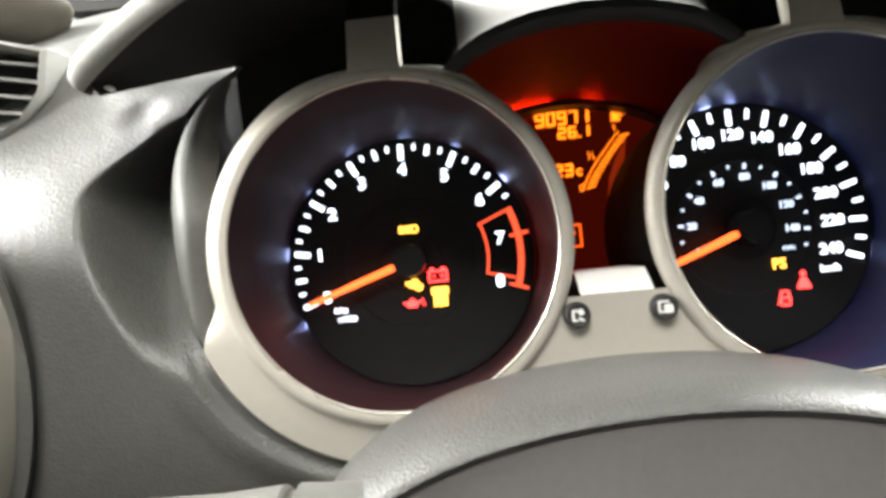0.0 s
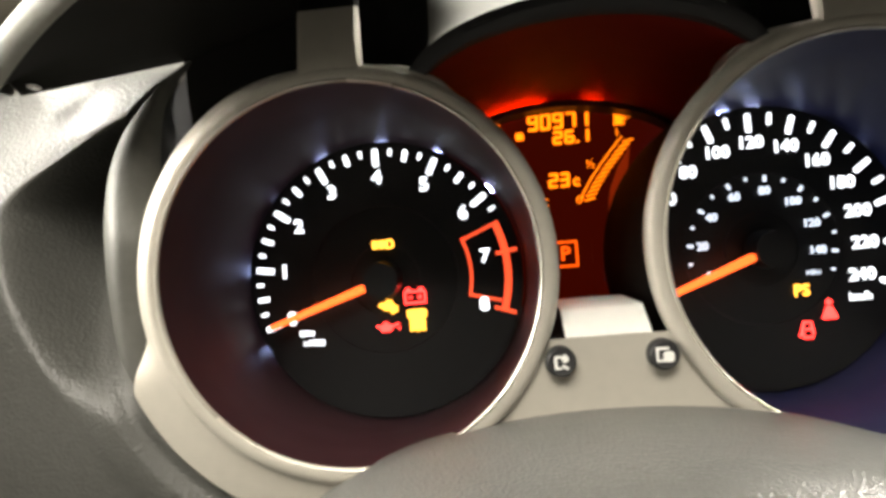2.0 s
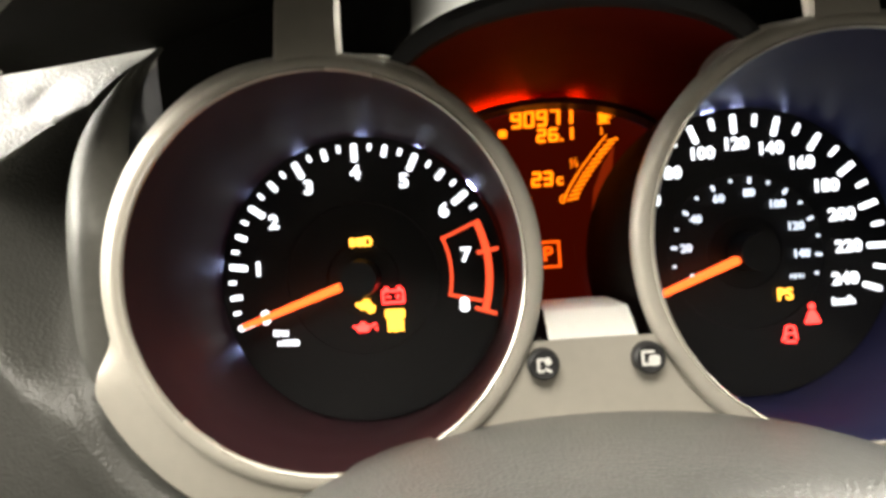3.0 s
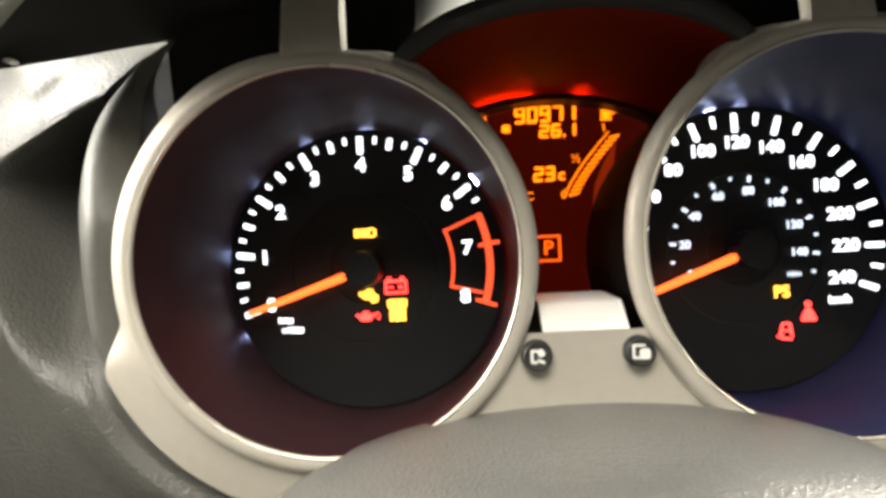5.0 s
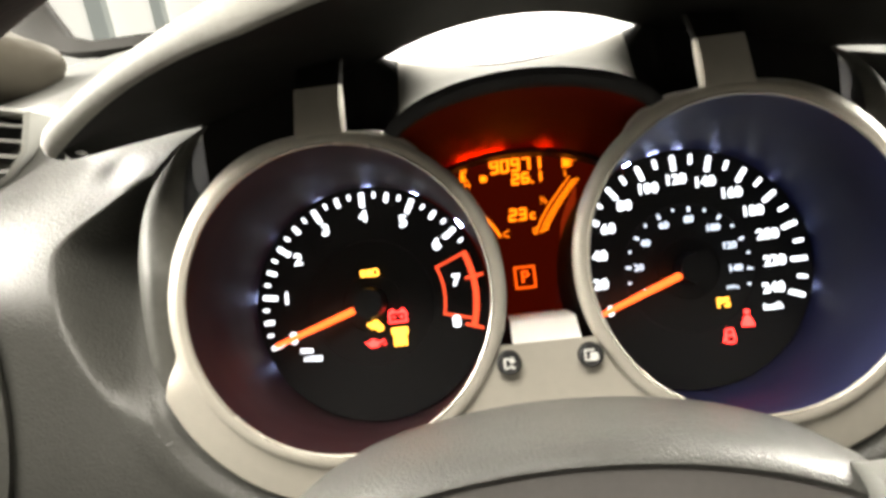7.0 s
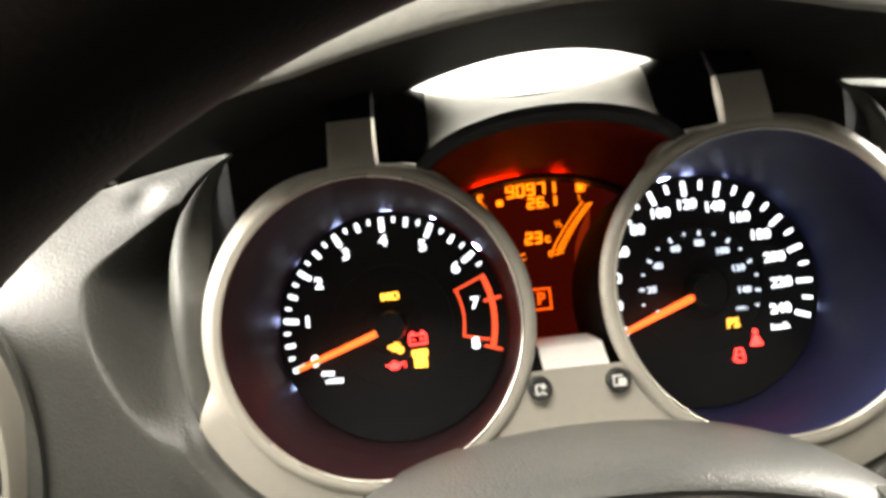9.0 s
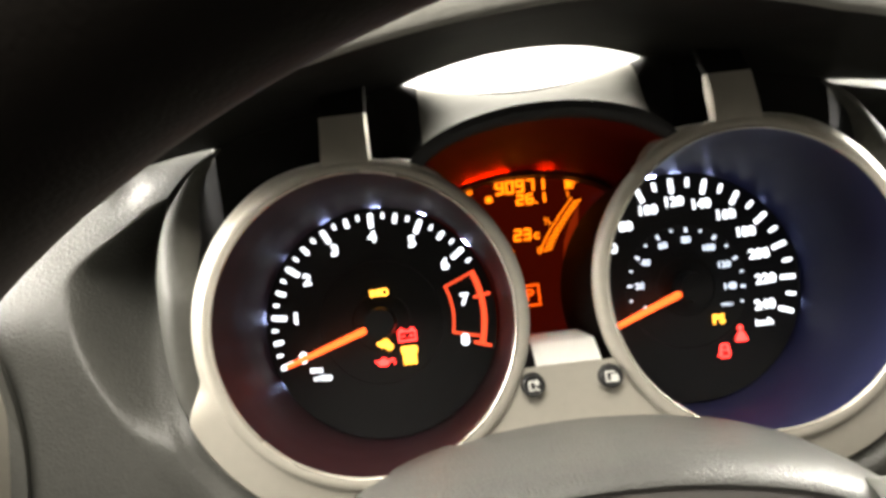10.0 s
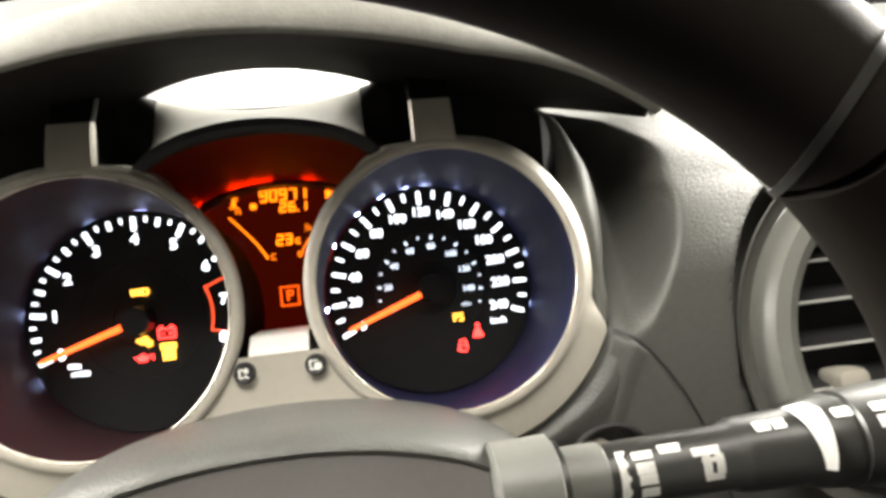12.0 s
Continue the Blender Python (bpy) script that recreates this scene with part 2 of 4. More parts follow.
# ---- dashboard body: one moulded sheet with a bowl for the cluster ----
SIDE = [(-0.030, -0.170), (-0.048, -0.120), (-0.060, -0.075), (-0.063, -0.035), (-0.060, 0.000), (-0.050, 0.035), (-0.037, 0.062), (-0.018, 0.080), (0.020, 0.097), (0.10, 0.146), (0.25, 0.238), (0.46, 0.245)]


def side_line(s):
    """The dashboard's section (y, z) at s from 0 to 1 along its knots, rounded."""
    f = s * (len(SIDE) - 1)
    i = min(int(f), len(SIDE) - 2)
    f -= i
    p = [SIDE[max(i - 1, 0)], SIDE[i], SIDE[i + 1], SIDE[min(i + 2, len(SIDE) - 1)]]
    return tuple(0.5 * (2 * p[1][k] + (p[2][k] - p[0][k]) * f + (2 * p[0][k] - 5 * p[1][k] + 4 * p[2][k] - p[3][k]) * f * f + (3 * p[1][k] - p[0][k] - 3 * p[2][k] + p[3][k]) * f ** 3) for k in (0, 1))


# outer edge of the gauge pods: half breadth, depth and height, from the top corner down
POD = ((0.1170, -0.030, 0.0752), (0.1240, -0.033, 0.0690), (0.1300, -0.037, 0.0610), (0.1345, -0.043, 0.0510), (0.1365, -0.048, 0.0400), (0.1370, -0.052, 0.0270), (0.1360, -0.055, 0.0130), (0.1335, -0.058, -0.0020), (0.1295, -0.061, -0.0140), (0.1245, -0.0625, -0.0220))


def pod_tuck(z, side):
    """How much nearer a pod's edge lies to its gauge; more on the passenger side."""
    return (0.0055 if side > 0 else 0.0010) * smooth_step(0.074, 0.050, z) * smooth_step(-0.024, 0.002, z)


def pod_half(z):
    """Half breadth of the pods' outline at a height."""
    if z > POD[0][2]:
        return POD[0][0]
    for (x0, _, z0), (x1, _, z1) in zip(POD, POD[1:]):
        if z1 <= z <= z0:
            return mix(x0, x1, (z0 - z) / (z0 - z1))
    dz = z - 0.0045
    return 0.066 + math.sqrt(max(0.0660 ** 2 - dz * dz, 0)) if abs(dz) < 0.0660 else -0.01


def bowl(x, z):
    """How far outside the cluster's bowl a point lies: below 0 inside, metres."""
    d = abs(x) - pod_half(z) - 0.002
    if z < -0.022 and d > -0.03:
        d = math.hypot(abs(x) - 0.066, z - 0.0045) - 0.0660
        if abs(x) < 0.066:
            d = -0.064 - z
    return d


# crest of the moulding beside each pod: height, half breadth
CREST = ((-0.060, 0.120), (-0.035, 0.138), (-0.020, 0.148), (-0.008, 0.156), (0.008, 0.164), (0.025, 0.169), (0.036, 0.168), (0.044, 0.162), (0.050, 0.154), (0.058, 0.141), (0.066, 0.128), (0.075, 0.1190), (0.40, 0.119))


def crest_half(z):
    for (z0, x0), (z1, x1) in zip(CREST, CREST[1:]):
        if z0 <= z <= z1:
            return mix(x0, x1, (z - z0) / (z1 - z0))
    return CREST[0][1]


VENTS = ((-0.224, -0.030, 0.034, 0.060), (0.243, -0.035, 0.060, 0.070))


# upper edge of the lower trim panel beside the column: breadth, height
TRIM = ((0.080, -0.020), (0.1290, -0.0240), (0.1350, -0.0275), (0.1410, -0.0330), (0.1480, -0.0425), (0.1540, -0.0520), (0.1600, -0.0640), (0.166, -0.080), (0.18, -0.12), (0.30, -0.40))


def inner_half(z):
    """Half breadth of the bowl's mouth at a height."""
    if z > -0.022:
        return pod_half(z) + 0.002
    return max(0.066 + math.sqrt(max(0.0660 ** 2 - (z - 0.0045) ** 2, 0)), 0.092)


@functools.lru_cache(maxsize=None)
def mouth(z):
    """The bowl's mouth, evened out along the height."""
    return sum(inner_half(z + k * 0.002) for k in range(-2, 3)) / 5


@functools.lru_cache(maxsize=None)
def brow(z, side):
    """The crest, evened out along the height; it lies nearer the pod on the door side, farther out on the other."""
    tuck = 0.008 * smooth_step(0.028, 0.048, z) * (1 - smooth_step(0.062, 0.075, z)) if side < 0 else 0
    return sum(crest_half(max(min(z + k * 0.002, 0.3), -0.2)) for k in range(-5, 6)) / 11 - tuck + (0.016 * smooth_step(0.034, 0.056, z) * (1 - smooth_step(0.065, 0.0745, z)) if side > 0 else 0)


def follow(p, z):
    """Moves a column of the sheet so that the columns run along the bowl's mouth and the crest."""
    a, side = abs(p), 1 if p > 0 else -1
    inner = mouth(z) - pod_tuck(z, side)
    crest = max(brow(z, side), inner + 0.002)
    knots = ((0.08, 0.08), (0.118, inner), (0.150, crest), (0.182, 0.182), (1.0, 1.0))
    if a <= 0.08 or a >= 0.182:
        return p
    for (p0, x0), (p1, x1) in zip(knots, knots[1:]):
        if a <= p1:
            return side * mix(x0, x1, (a - p0) / (p1 - p0))


def dash_point(p, s):
    y, z0 = side_line(s)
    zc = min(z0, 0.075)
    x = follow(p, zc)
    rise = smooth_step(0.135, 0.205, abs(x))
    z = z0 + 0.022 * rise * smooth_step(0.055, 0.092, z0) * (1 - smooth_step(0.14, 0.22, z0))
    for vx, vz, rx, rz in VENTS:
        y += 0.05 * (1 - smooth_step(0.95, 1.06, math.hypot((x - vx) / rx, (z - vz) / rz)))
    inner, crest = mouth(zc) - pod_tuck(zc, 1 if p > 0 else -1), brow(zc, 1 if p > 0 else -1)
    d = abs(x) - inner if zc > -0.022 else bowl(x, zc)
    q = min(max((crest - abs(x)) / max(crest - inner, 0.004), 0), 1)
    deep = mix(0.002, 0.034, smooth_step(-0.032, 0.025, z0))
    y += deep * smooth_step(0.0, 0.62, q) * smooth_step(0.001, 0.018, crest - inner)
    y += 0.34 * max(abs(x) - crest, 0) ** 1.25 * smooth_step(-0.035, 0.02, z0)
    y -= 0.0026 * smooth_step(0.003, 0.008, d) * (1 - smooth_step(0.008, 0.018, d)) * (1 - smooth_step(-0.030, -0.012, z0))
    y += 0.0017 * (1 - smooth_step(0.0, 1.0, math.hypot((x + 0.151) / 0.0105, (z - 0.0605) / 0.0088)))
    y = mix(y, max(y, 0.03), (1 - smooth_step(-0.004, 0.001, d)) * (1 - smooth_step(0.079, 0.088, z0)))
    return (x, y, z)


dashboard = thing("dashboard", "grey grained plastic dashboard with rounded pods around the gauges", "dashboard", kind="structure")
half = [0.005 + i * 0.005 for i in range(15)] + [0.08 + i * 0.001 for i in range(70)] + [0.150 + i * 0.002 for i in range(65)] + [0.28 + i * 0.02 for i in range(32)]
xs = [-x for x in reversed(half) if x < 0.65] + [0.0] + half
part("moulded_body", sheet([[dash_point(x, j / 360) for x in xs] for j in range(361)]), DASH, dashboard)

# ---- instrument cluster ----
cluster = thing("instrument_cluster", "backlit car instrument cluster with two round gauges and orange display", "instrument cluster")
RING_Y = -0.067


def gauge_ring(side):
    """Satin ring around a gauge, with its sloping outer side and its wider lower flange; side is -1 or 1."""
    face = ((0.0493, 0.0002), (0.0493, -0.0004), (0.0502, -0.0010), (0.0520, -0.0009), (0.0533, -0.0003), (0.0540, 0.0010))
    slope = ((0.0552, 0.0026), (0.0572, 0.0040), (0.0582, 0.0062), (0.0584, 0.0100), (0.0584, 0.030))
    flange = ((0.0549, 0.0016), (0.0600, 0.0022), (0.0660, 0.0036), (0.0674, 0.0056), (0.0668, 0.030))
    plain = ((0.0541, 0.0020), (0.0541, 0.0030), (0.0538, 0.0042), (0.0534, 0.0050), (0.0529, 0.0056))
    rows = []
    for i in range(400):
        a = 2 * math.pi * i / 400
        c, s = math.cos(a), math.sin(a)
        deg = math.degrees(math.atan2(s, c * side))
        grow = smooth_step(12, 25, -deg) * (1 - smooth_step(92, 125, -deg)) if deg < 0 else 0
        fall = smooth_step(-0.1, 0.6, c * side)
        outer = []
        for (r0, y0), (r1, y1), (r2, y2) in zip(plain, slope, flange):
            r, y = mix(mix(r0, r1, fall), r2, grow), mix(mix(y0, y1, fall), y2, grow)
            outer.append((r, y))
        rows.append([(side * 0.0648 + r * c, RING_Y + y, 0.0043 + r * s) for r, y in face + tuple(outer)])
    rows.append(rows[0])
    bm = sheet(rows)
    bmesh.ops.remove_doubles(bm, verts=bm.verts, dist=1e-6)
    return bm


def ring_edge(side):
    """Polished inner edge of a gauge ring."""
    rows = []
    for i in range(129):
        a = 2 * math.pi * i / 128
        rows.append([(side * 0.0648 + r * math.cos(a), y, 0.0043 + r * math.sin(a)) for r, y in ((0.0490, RING_Y - 0.0003), (0.0490, RING_Y - 0.0007), (0.0492, RING_Y - 0.0012), (0.0495, RING_Y - 0.0014), (0.0498, RING_Y - 0.0013), (0.0501, RING_Y - 0.0006))])
    bm = sheet(rows)
    bmesh.ops.remove_doubles(bm, verts=bm.verts, dist=1e-6)
    return bm


def gauge_tube(side):
    rows = []
    for i in range(97):
        a = 2 * math.pi * i / 96
        c, s = math.cos(a), math.sin(a)
        at = lambda f, r: (side * mix(0.0648, 0.0653, f) + r * c, mix(RING_Y, 0.0, f), mix(0.0043, 0.0, f) + r * s)
        rows.append([at(-0.006, 0.0491), at(0.3, 0.0491), at(0.6, 0.0495), at(0.9, 0.0499), at(1.10, 0.0500), at(1.10, 0.0522), at(0.5, 0.0522), at(0.012, 0.0510)])
    bm = sheet(rows)
    bmesh.ops.remove_doubles(bm, verts=bm.verts, dist=1e-6)
    return bm


def dial_disc(cx):
    rows = []
    for r in (0.0001, 0.012, 0.0125, 0.026, 0.0262, 0.040, 0.0489):
        y = 0.0 if r > 0.026 else 0.0006 if r > 0.0123 else 0.0010
        rows.append([(cx + r * math.cos(i * math.pi / 48), y, r * math.sin(i * math.pi / 48)) for i in range(96)])
    rows.append([(cx + 0.0489 * math.cos(i * math.pi / 48), 0.0012, 0.0489 * math.sin(i * math.pi / 48)) for i in range(96)])
    return sheet(rows, True)


def tick(cx, deg, r0, r1, w, mat, parent, y=-0.0004):
    c = turned(rounded(r1 - r0, w, min(w, r1 - r0) * 0.3, 2), cx + (r0 + r1) / 2 * math.cos(radians(deg)), (r0 + r1) / 2 * math.sin(radians(deg)), deg)
    return part("tick_mark", slab(c, y, 0.0004), mat, parent, smooth=False)


def needle(cx, deg, r0, r1, parent):
    """Tapered lit pointer with a dark cap at its root."""
    c, s = math.cos(radians(deg)), math.sin(radians(deg))
    rows = []
    for r, w, h in ((r0, 0.0022, 0.0010), (r0 + 0.001, 0.0029, 0.0015), (mix(r0, r1, 0.5), 0.0025, 0.0013), (r1 - 0.001, 0.0019, 0.0010), (r1, 0.0010, 0.0005)):
        rows.append([(cx + r * c - k * w / 2 * s, -0.0085 + j * h, r * s + k * w / 2 * c) for k, j in ((-1, 0.4), (-0.5, -0.5), (0.5, -0.5), (1, 0.4), (1, 1), (-1, 1))])
    ob = part("needle", solid(rows), NEEDLE, parent, "lit orange pointer at zero")
    cap = bmesh.new()
    bmesh.ops.create_cone(cap, cap_ends=True, segments=40, radius1=0.0066, radius2=0.0060, depth=0.010, matrix=Matrix.Translation((cx, -0.0060, 0)) @ pose(0, 0, 0, 90, 0, 0))
    part("needle_cap", cap, FACE, parent, "round black cap")
    return ob


for side in (-1, 1):
    part("gauge_ring", gauge_ring(side), SATIN, cluster, "satin champagne-grey ring")
    part("ring_edge", ring_edge(side), CHROME, cluster, "polished bright inner edge")
    lens = part("gauge_lens", sheet([[(side * 0.0648 + r * math.cos(i * math.pi / 32), -0.050, 0.0032 + r * math.sin(i * math.pi / 32)) for i in range(64)] for r in (0.0004, 0.025, 0.0492)], True), GLASS, cluster, "clear flat lens")
    lens.visible_shadow = False
    part("gauge_tube", gauge_tube(side), TUBE_WARM if side < 0 else TUBE, cluster, "dark inner tube, tinted with the light it catches")
    part("tube_sleeve", sheet([[(side * mix(0.0645, 0.0653, f) + 0.0527 * math.cos(i * math.pi / 48), mix(RING_Y, 0.0, f), mix(0.0043, 0.0, f) + 0.0527 * math.sin(i * math.pi / 48)) for i in range(96)] for f in (0.06, 0.4, 0.7, 1.10)], True), LINING_SHADE, cluster, "black outer sleeve of the tube")

tacho = part("tachometer_dial", dial_disc(-0.0653), FACE, cluster, "black tachometer face with white scale")
speedo = part("speedometer_dial", dial_disc(0.0653), FACE, cluster, "black speedometer face with white scale")
TX, SX = -0.0653, 0.0653
ZERO, SWEEP = 198.5, 217.0
# tachometer scale, 0 to 8 thousand
for i in range(25):
    deg = ZERO - SWEEP * i / 32
    long = i % 4 == 0
    mid = i % 4 == 2
    tick(TX, deg, 0.0402 if long else 0.0424 if mid else 0.0440, 0.0465, 0.0021 if long else 0.0017 if mid else 0.0012, WHITE, tacho)
tick(TX, ZERO - SWEEP * 25 / 32, 0.0440, 0.0465, 0.0011, WHITE, tacho)
for i in range(9):
    a = radians(ZERO - SWEEP * i / 8)
    lettering("number", str(i), TX + 0.0363 * math.cos(a), -0.0004, 0.0363 * math.sin(a), 0.0047, WHITE, tacho, bold=0.00024, squeeze=1.04)
# red zone
part("red_zone_band", ring_sector(TX, 0, 0.0424, 0.0448, 22.0, -18.5, -0.0004, 0.0004), REDLINE, tacho)
part("red_zone_line", ring_sector(TX, 0, 0.0302, 0.0312, 23.5, -13.5, -0.0004, 0.0004), REDLINE, tacho)
for deg, r0, r1, w in ((22.5, 0.0302, 0.0448, 0.0010), (-14.5, 0.0302, 0.0420, 0.0010), (8.6, 0.0402, 0.0478, 0.0013), (-18.5, 0.0400, 0.0478, 0.0012)):
    tick(TX, deg, r0, r1, w, REDLINE, tacho)
lettering("unit_print", "RPM", TX - 0.0296, -0.0004, -0.0172, 0.0020, WHITE, tacho, bold=0.00008, lean=-4)
lettering("unit_print", "x1000", TX - 0.0272, -0.0004, -0.0206, 0.0022, WHITE, tacho, bold=0.00008, lean=-4)
needle(TX, ZERO, 0.0064, 0.0425, tacho)
# speedometer scales: km/h outside, miles inside
ZERO_KM, STEP_KM, STEP_MI = 203.0, 18.54, 29.85
for i in range(25):
    deg = ZERO_KM - STEP_KM * i / 2
    long = i % 2 == 0
    tick(SX, deg, 0.0402 if long else 0.0426, 0.0466, 0.0019 if long else 0.0014, WHITE, speedo)
for i in range(13):
    a = radians(ZERO_KM - STEP_KM * i)
    r = 0.0366 - 0.0027 * max(math.cos(a), 0) - 0.0006 * max(-math.cos(a), 0)
    lettering("number", str(20 * i), SX + r * math.cos(a), -0.0004, r * math.sin(a), 0.0041, WHITE, speedo, bold=0.00015, squeeze=1.04)
for i in range(16):
    deg = ZERO_KM - STEP_MI * i / 2
    if i % 2 == 0:
        tick(SX, deg, 0.0231, 0.0252, 0.0010, WHITE_DIM, speedo)
    else:
        tick(SX, deg, 0.0239, 0.0251, 0.0009, WHITE_DIM, speedo)
for i in range(8):
    a = radians(ZERO_KM - STEP_MI * i)
    r = 0.0201 - 0.0018 * max(math.cos(a), 0)
    lettering("number", str(20 * i), SX + r * math.cos(a), -0.0004, r * math.sin(a), 0.0027, WHITE_DIM, speedo, bold=0.00009, squeeze=1.04)
lettering("unit_print", "MPH", SX + 0.0162, -0.0004, -0.0095, 0.0017, WHITE_DIM, speedo)
lettering("unit_print", "km/h", SX + 0.0310, -0.0004, -0.0187, 0.0027, WHITE, speedo, bold=0.0001)
needle(SX, 200.8, 0.0060, 0.0425, speedo)
LAMP_Y = -0.0004
lettering("warning_light", "PS", SX + 0.0118, LAMP_Y, -0.0153, 0.0040, AMBER, speedo, bold=0.00015, label="amber power steering warning letters")

# display between the gauges
display = part("display_panel", slab([(-0.046, -0.014), (0.046, -0.014), (0.046, 0.040)] + [(0.046 * math.cos(a), 0.040 + 0.0185 * math.sin(a)) for a in [math.pi * i / 24 for i in range(1, 24)]] + [(-0.046, 0.040)], 0.0076, 0.003), LCD_BACK, cluster, "dark orange-glowing display", smooth=False)
DY = 0.0070
SEGMENTS = {"0": "abcdef", "1": "bc", "2": "abged", "3": "abgcd", "6": "afgedc", "7": "abc", "9": "abfgcd"}


def lcd_digit(ch, cx, cz, w, h, t):
    """One display digit from straight segments."""
    bars = {"a": (0, h / 2, w, t), "g": (0, 0, w, t), "d": (0, -h / 2, w, t), "f": (-w / 2, h / 4, t, h / 2), "b": (w / 2, h / 4, t, h / 2), "e": (-w / 2, -h / 4, t, h / 2), "c": (w / 2, -h / 4, t, h / 2)}
    for k, q in enumerate(SEGMENTS[ch]):
        x, z, bw, bh = bars[q]
        part("digit_segment", slab([(cx + x + dx + 0.06 * (z + dz), cz + z + dz) for dx, dz in rounded(bw + t * 0.5, bh + t * 0.5, t * 0.4, 2)], DY - 0.00003 * k, 0.0003), LCD_ON, display, smooth=False)


for i, ch in enumerate("90971"):
    lcd_digit(ch, -0.0083 + 0.0045 * i, 0.0517, 0.0028, 0.0050, 0.00075)
for ch, x in (("2", 0.0002), ("6", 0.0044), ("1", 0.0096)):
    lcd_digit(ch, x, 0.0456, 0.0026, 0.0039, 0.00070)
part("decimal_point", slab(turned(rounded(0.0009, 0.0009, 0.0002, 2), 0.0072, 0.0436, 0), DY, 0.0003), LCD_ON, display, smooth=False)
for ch, x in (("2", -0.0026), ("3", 0.0014)):
    lcd_digit(ch, x, 0.0303, 0.0026, 0.0043, 0.00070)
lettering("number", "c", 0.0055, DY, 0.0296, 0.0042, LCD_ON, display, bold=0.00015)
lettering("gear_letter", "P", -0.0005, DY, 0.0036, 0.0052, LCD_DIM, display, bold=0.0001)
part("gear_box_outline", joined(*[block(-0.0005 + x0, -0.0005 + x1, DY - 0.0002, DY + 0.0002, 0.0036 + z0, 0.0036 + z1) for x0, x1, z0, z1 in ((-0.0044, 0.0044, 0.0040, 0.0047), (-0.0044, 0.0044, -0.0047, -0.0040), (-0.0044, -0.0037, -0.004, 0.004), (0.0037, 0.0044, -0.004, 0.004))]), LCD_DIM, display, smooth=False)


def gauge_arc(f, sgn):
    """Point of the fuel (sgn 1) or temperature (sgn -1) bar arc, f from the foot to the top."""
    return sgn * (0.0095 + 0.0160 * f ** 1.25), 0.0218 + 0.0212 * f


for i in range(14):
    x, z = gauge_arc((i + 0.5) / 14, 1)
    part("fuel_segment", slab(turned(rounded(0.0040, 0.0006, 0.0002, 2), x, z, 12), DY, 0.0003), LCD_ON, display, smooth=False)
part("fuel_scale_line", sheet([[(gauge_arc(i / 16, 1)[0] - 0.0030 + k, DY, gauge_arc(i / 16, 1)[1] + 0.001) for k in (0, 0.0006)] for i in range(17)]), LCD_ON, display)
part("temperature_scale_line", sheet([[(gauge_arc(i / 16, -1)[0] + k, DY, gauge_arc(i / 16, -1)[1]) for k in (0, 0.0011)] for i in range(17)]), LCD_ON, display)
lettering("scale_letter", "1", 0.0212, DY, 0.0455, 0.0028, LCD_ON, display)
lettering("scale_letter", "½", 0.0110, DY, 0.0350, 0.0032, LCD_ON, display)
lettering("scale_letter", "0", 0.0060, DY, 0.0225, 0.0030, LCD_ON, display)
lettering("scale_letter", "C", -0.0062, DY, 0.0225, 0.0030, LCD_ON, display)
lettering("scale_letter", "H", -0.0205, DY, 0.0452, 0.0026, LCD_ON, display)
part("dim_segment_window", slab([(0.0255, 0.041), (0.0205, 0.033), (0.0172, 0.0255), (0.0160, 0.0180), (0.0225, 0.0180), (0.0232, 0.027)], DY, 0.0003), LCD_HAZE, display, smooth=False)
part("dim_gear_window", slab(turned(rounded(0.0070, 0.0080, 0.001, 3), 0.0125, 0.0036, 0), DY, 0.0003), LCD_BACK, display, smooth=False)

def clear_of_tubes(p, r=0.0524):
    """Moves a point that would lie inside a gauge tube out to the tube's wall."""
    x, y, z = p
    side = -1 if x < 0 else 1
    f = min(max((y - RING_Y) / -RING_Y, 0), 1)
    cx, cz = side * mix(0.0645, 0.0653, f), mix(0.0043, 0.0, f)
    d = math.hypot(x - cx, z - cz)
    return p if d > r or y > 0.003 or y < -0.0705 else (cx + (x - cx) * r / d, y, cz + (z - cz) * r / d)


# inner hood over the display, lit from below by the display's edge lights
arch = []
for f in (0, 0.25, 0.5, 0.75, 1.0):
    row = []
    for i in range(49):
        u = -1 + 2 * i / 48
        h = math.sqrt(max(1 - u * u, 0))
        row.append((mix(0.0455, 0.0450, f) * u, mix(-0.066, 0.006, f), mix(0.0430, 0.0372, f) + mix(0.0210, 0.0209, f) * h))
    arch.append(row)
# besides the edge lights, the hood's own red tint makes up the glow
part("display_hood", sheet([[clear_of_tubes(p) for p in r] for r in arch]), ARCH, cluster, "curved inner hood, red glow partly put into its colour")
lip = []
for dy, dz in ((0.0, 0.0), (-0.003, 0.0005), (-0.005, 0.0025), (-0.005, 0.005)):
    lip.append([(0.0455 * math.cos(math.pi * i / 48) * (1 + dz * 6), -0.066 + dy * math.sin(math.pi * i / 48), 0.043 + 0.021 * math.sin(math.pi * i / 48) + dz) for i in range(49)])
part("display_hood_lip", sheet([[clear_of_tubes(p, 0.0545) for p in r] for r in lip]), BLACK, cluster, "black lip of the display hood")

for u, w in ((-0.84, 0.005), (-0.30, 0.020), (0.30, 0.006)):
    part("display_light", slab(turned(rounded(w, 0.0012, 0.0003, 2), 0.0445 * u, 0.0372 + 0.0209 * math.sqrt(1 - u * u) - 0.0017, -30 * u), 0.0070, 0.0004), LED_RED, cluster, smooth=False)
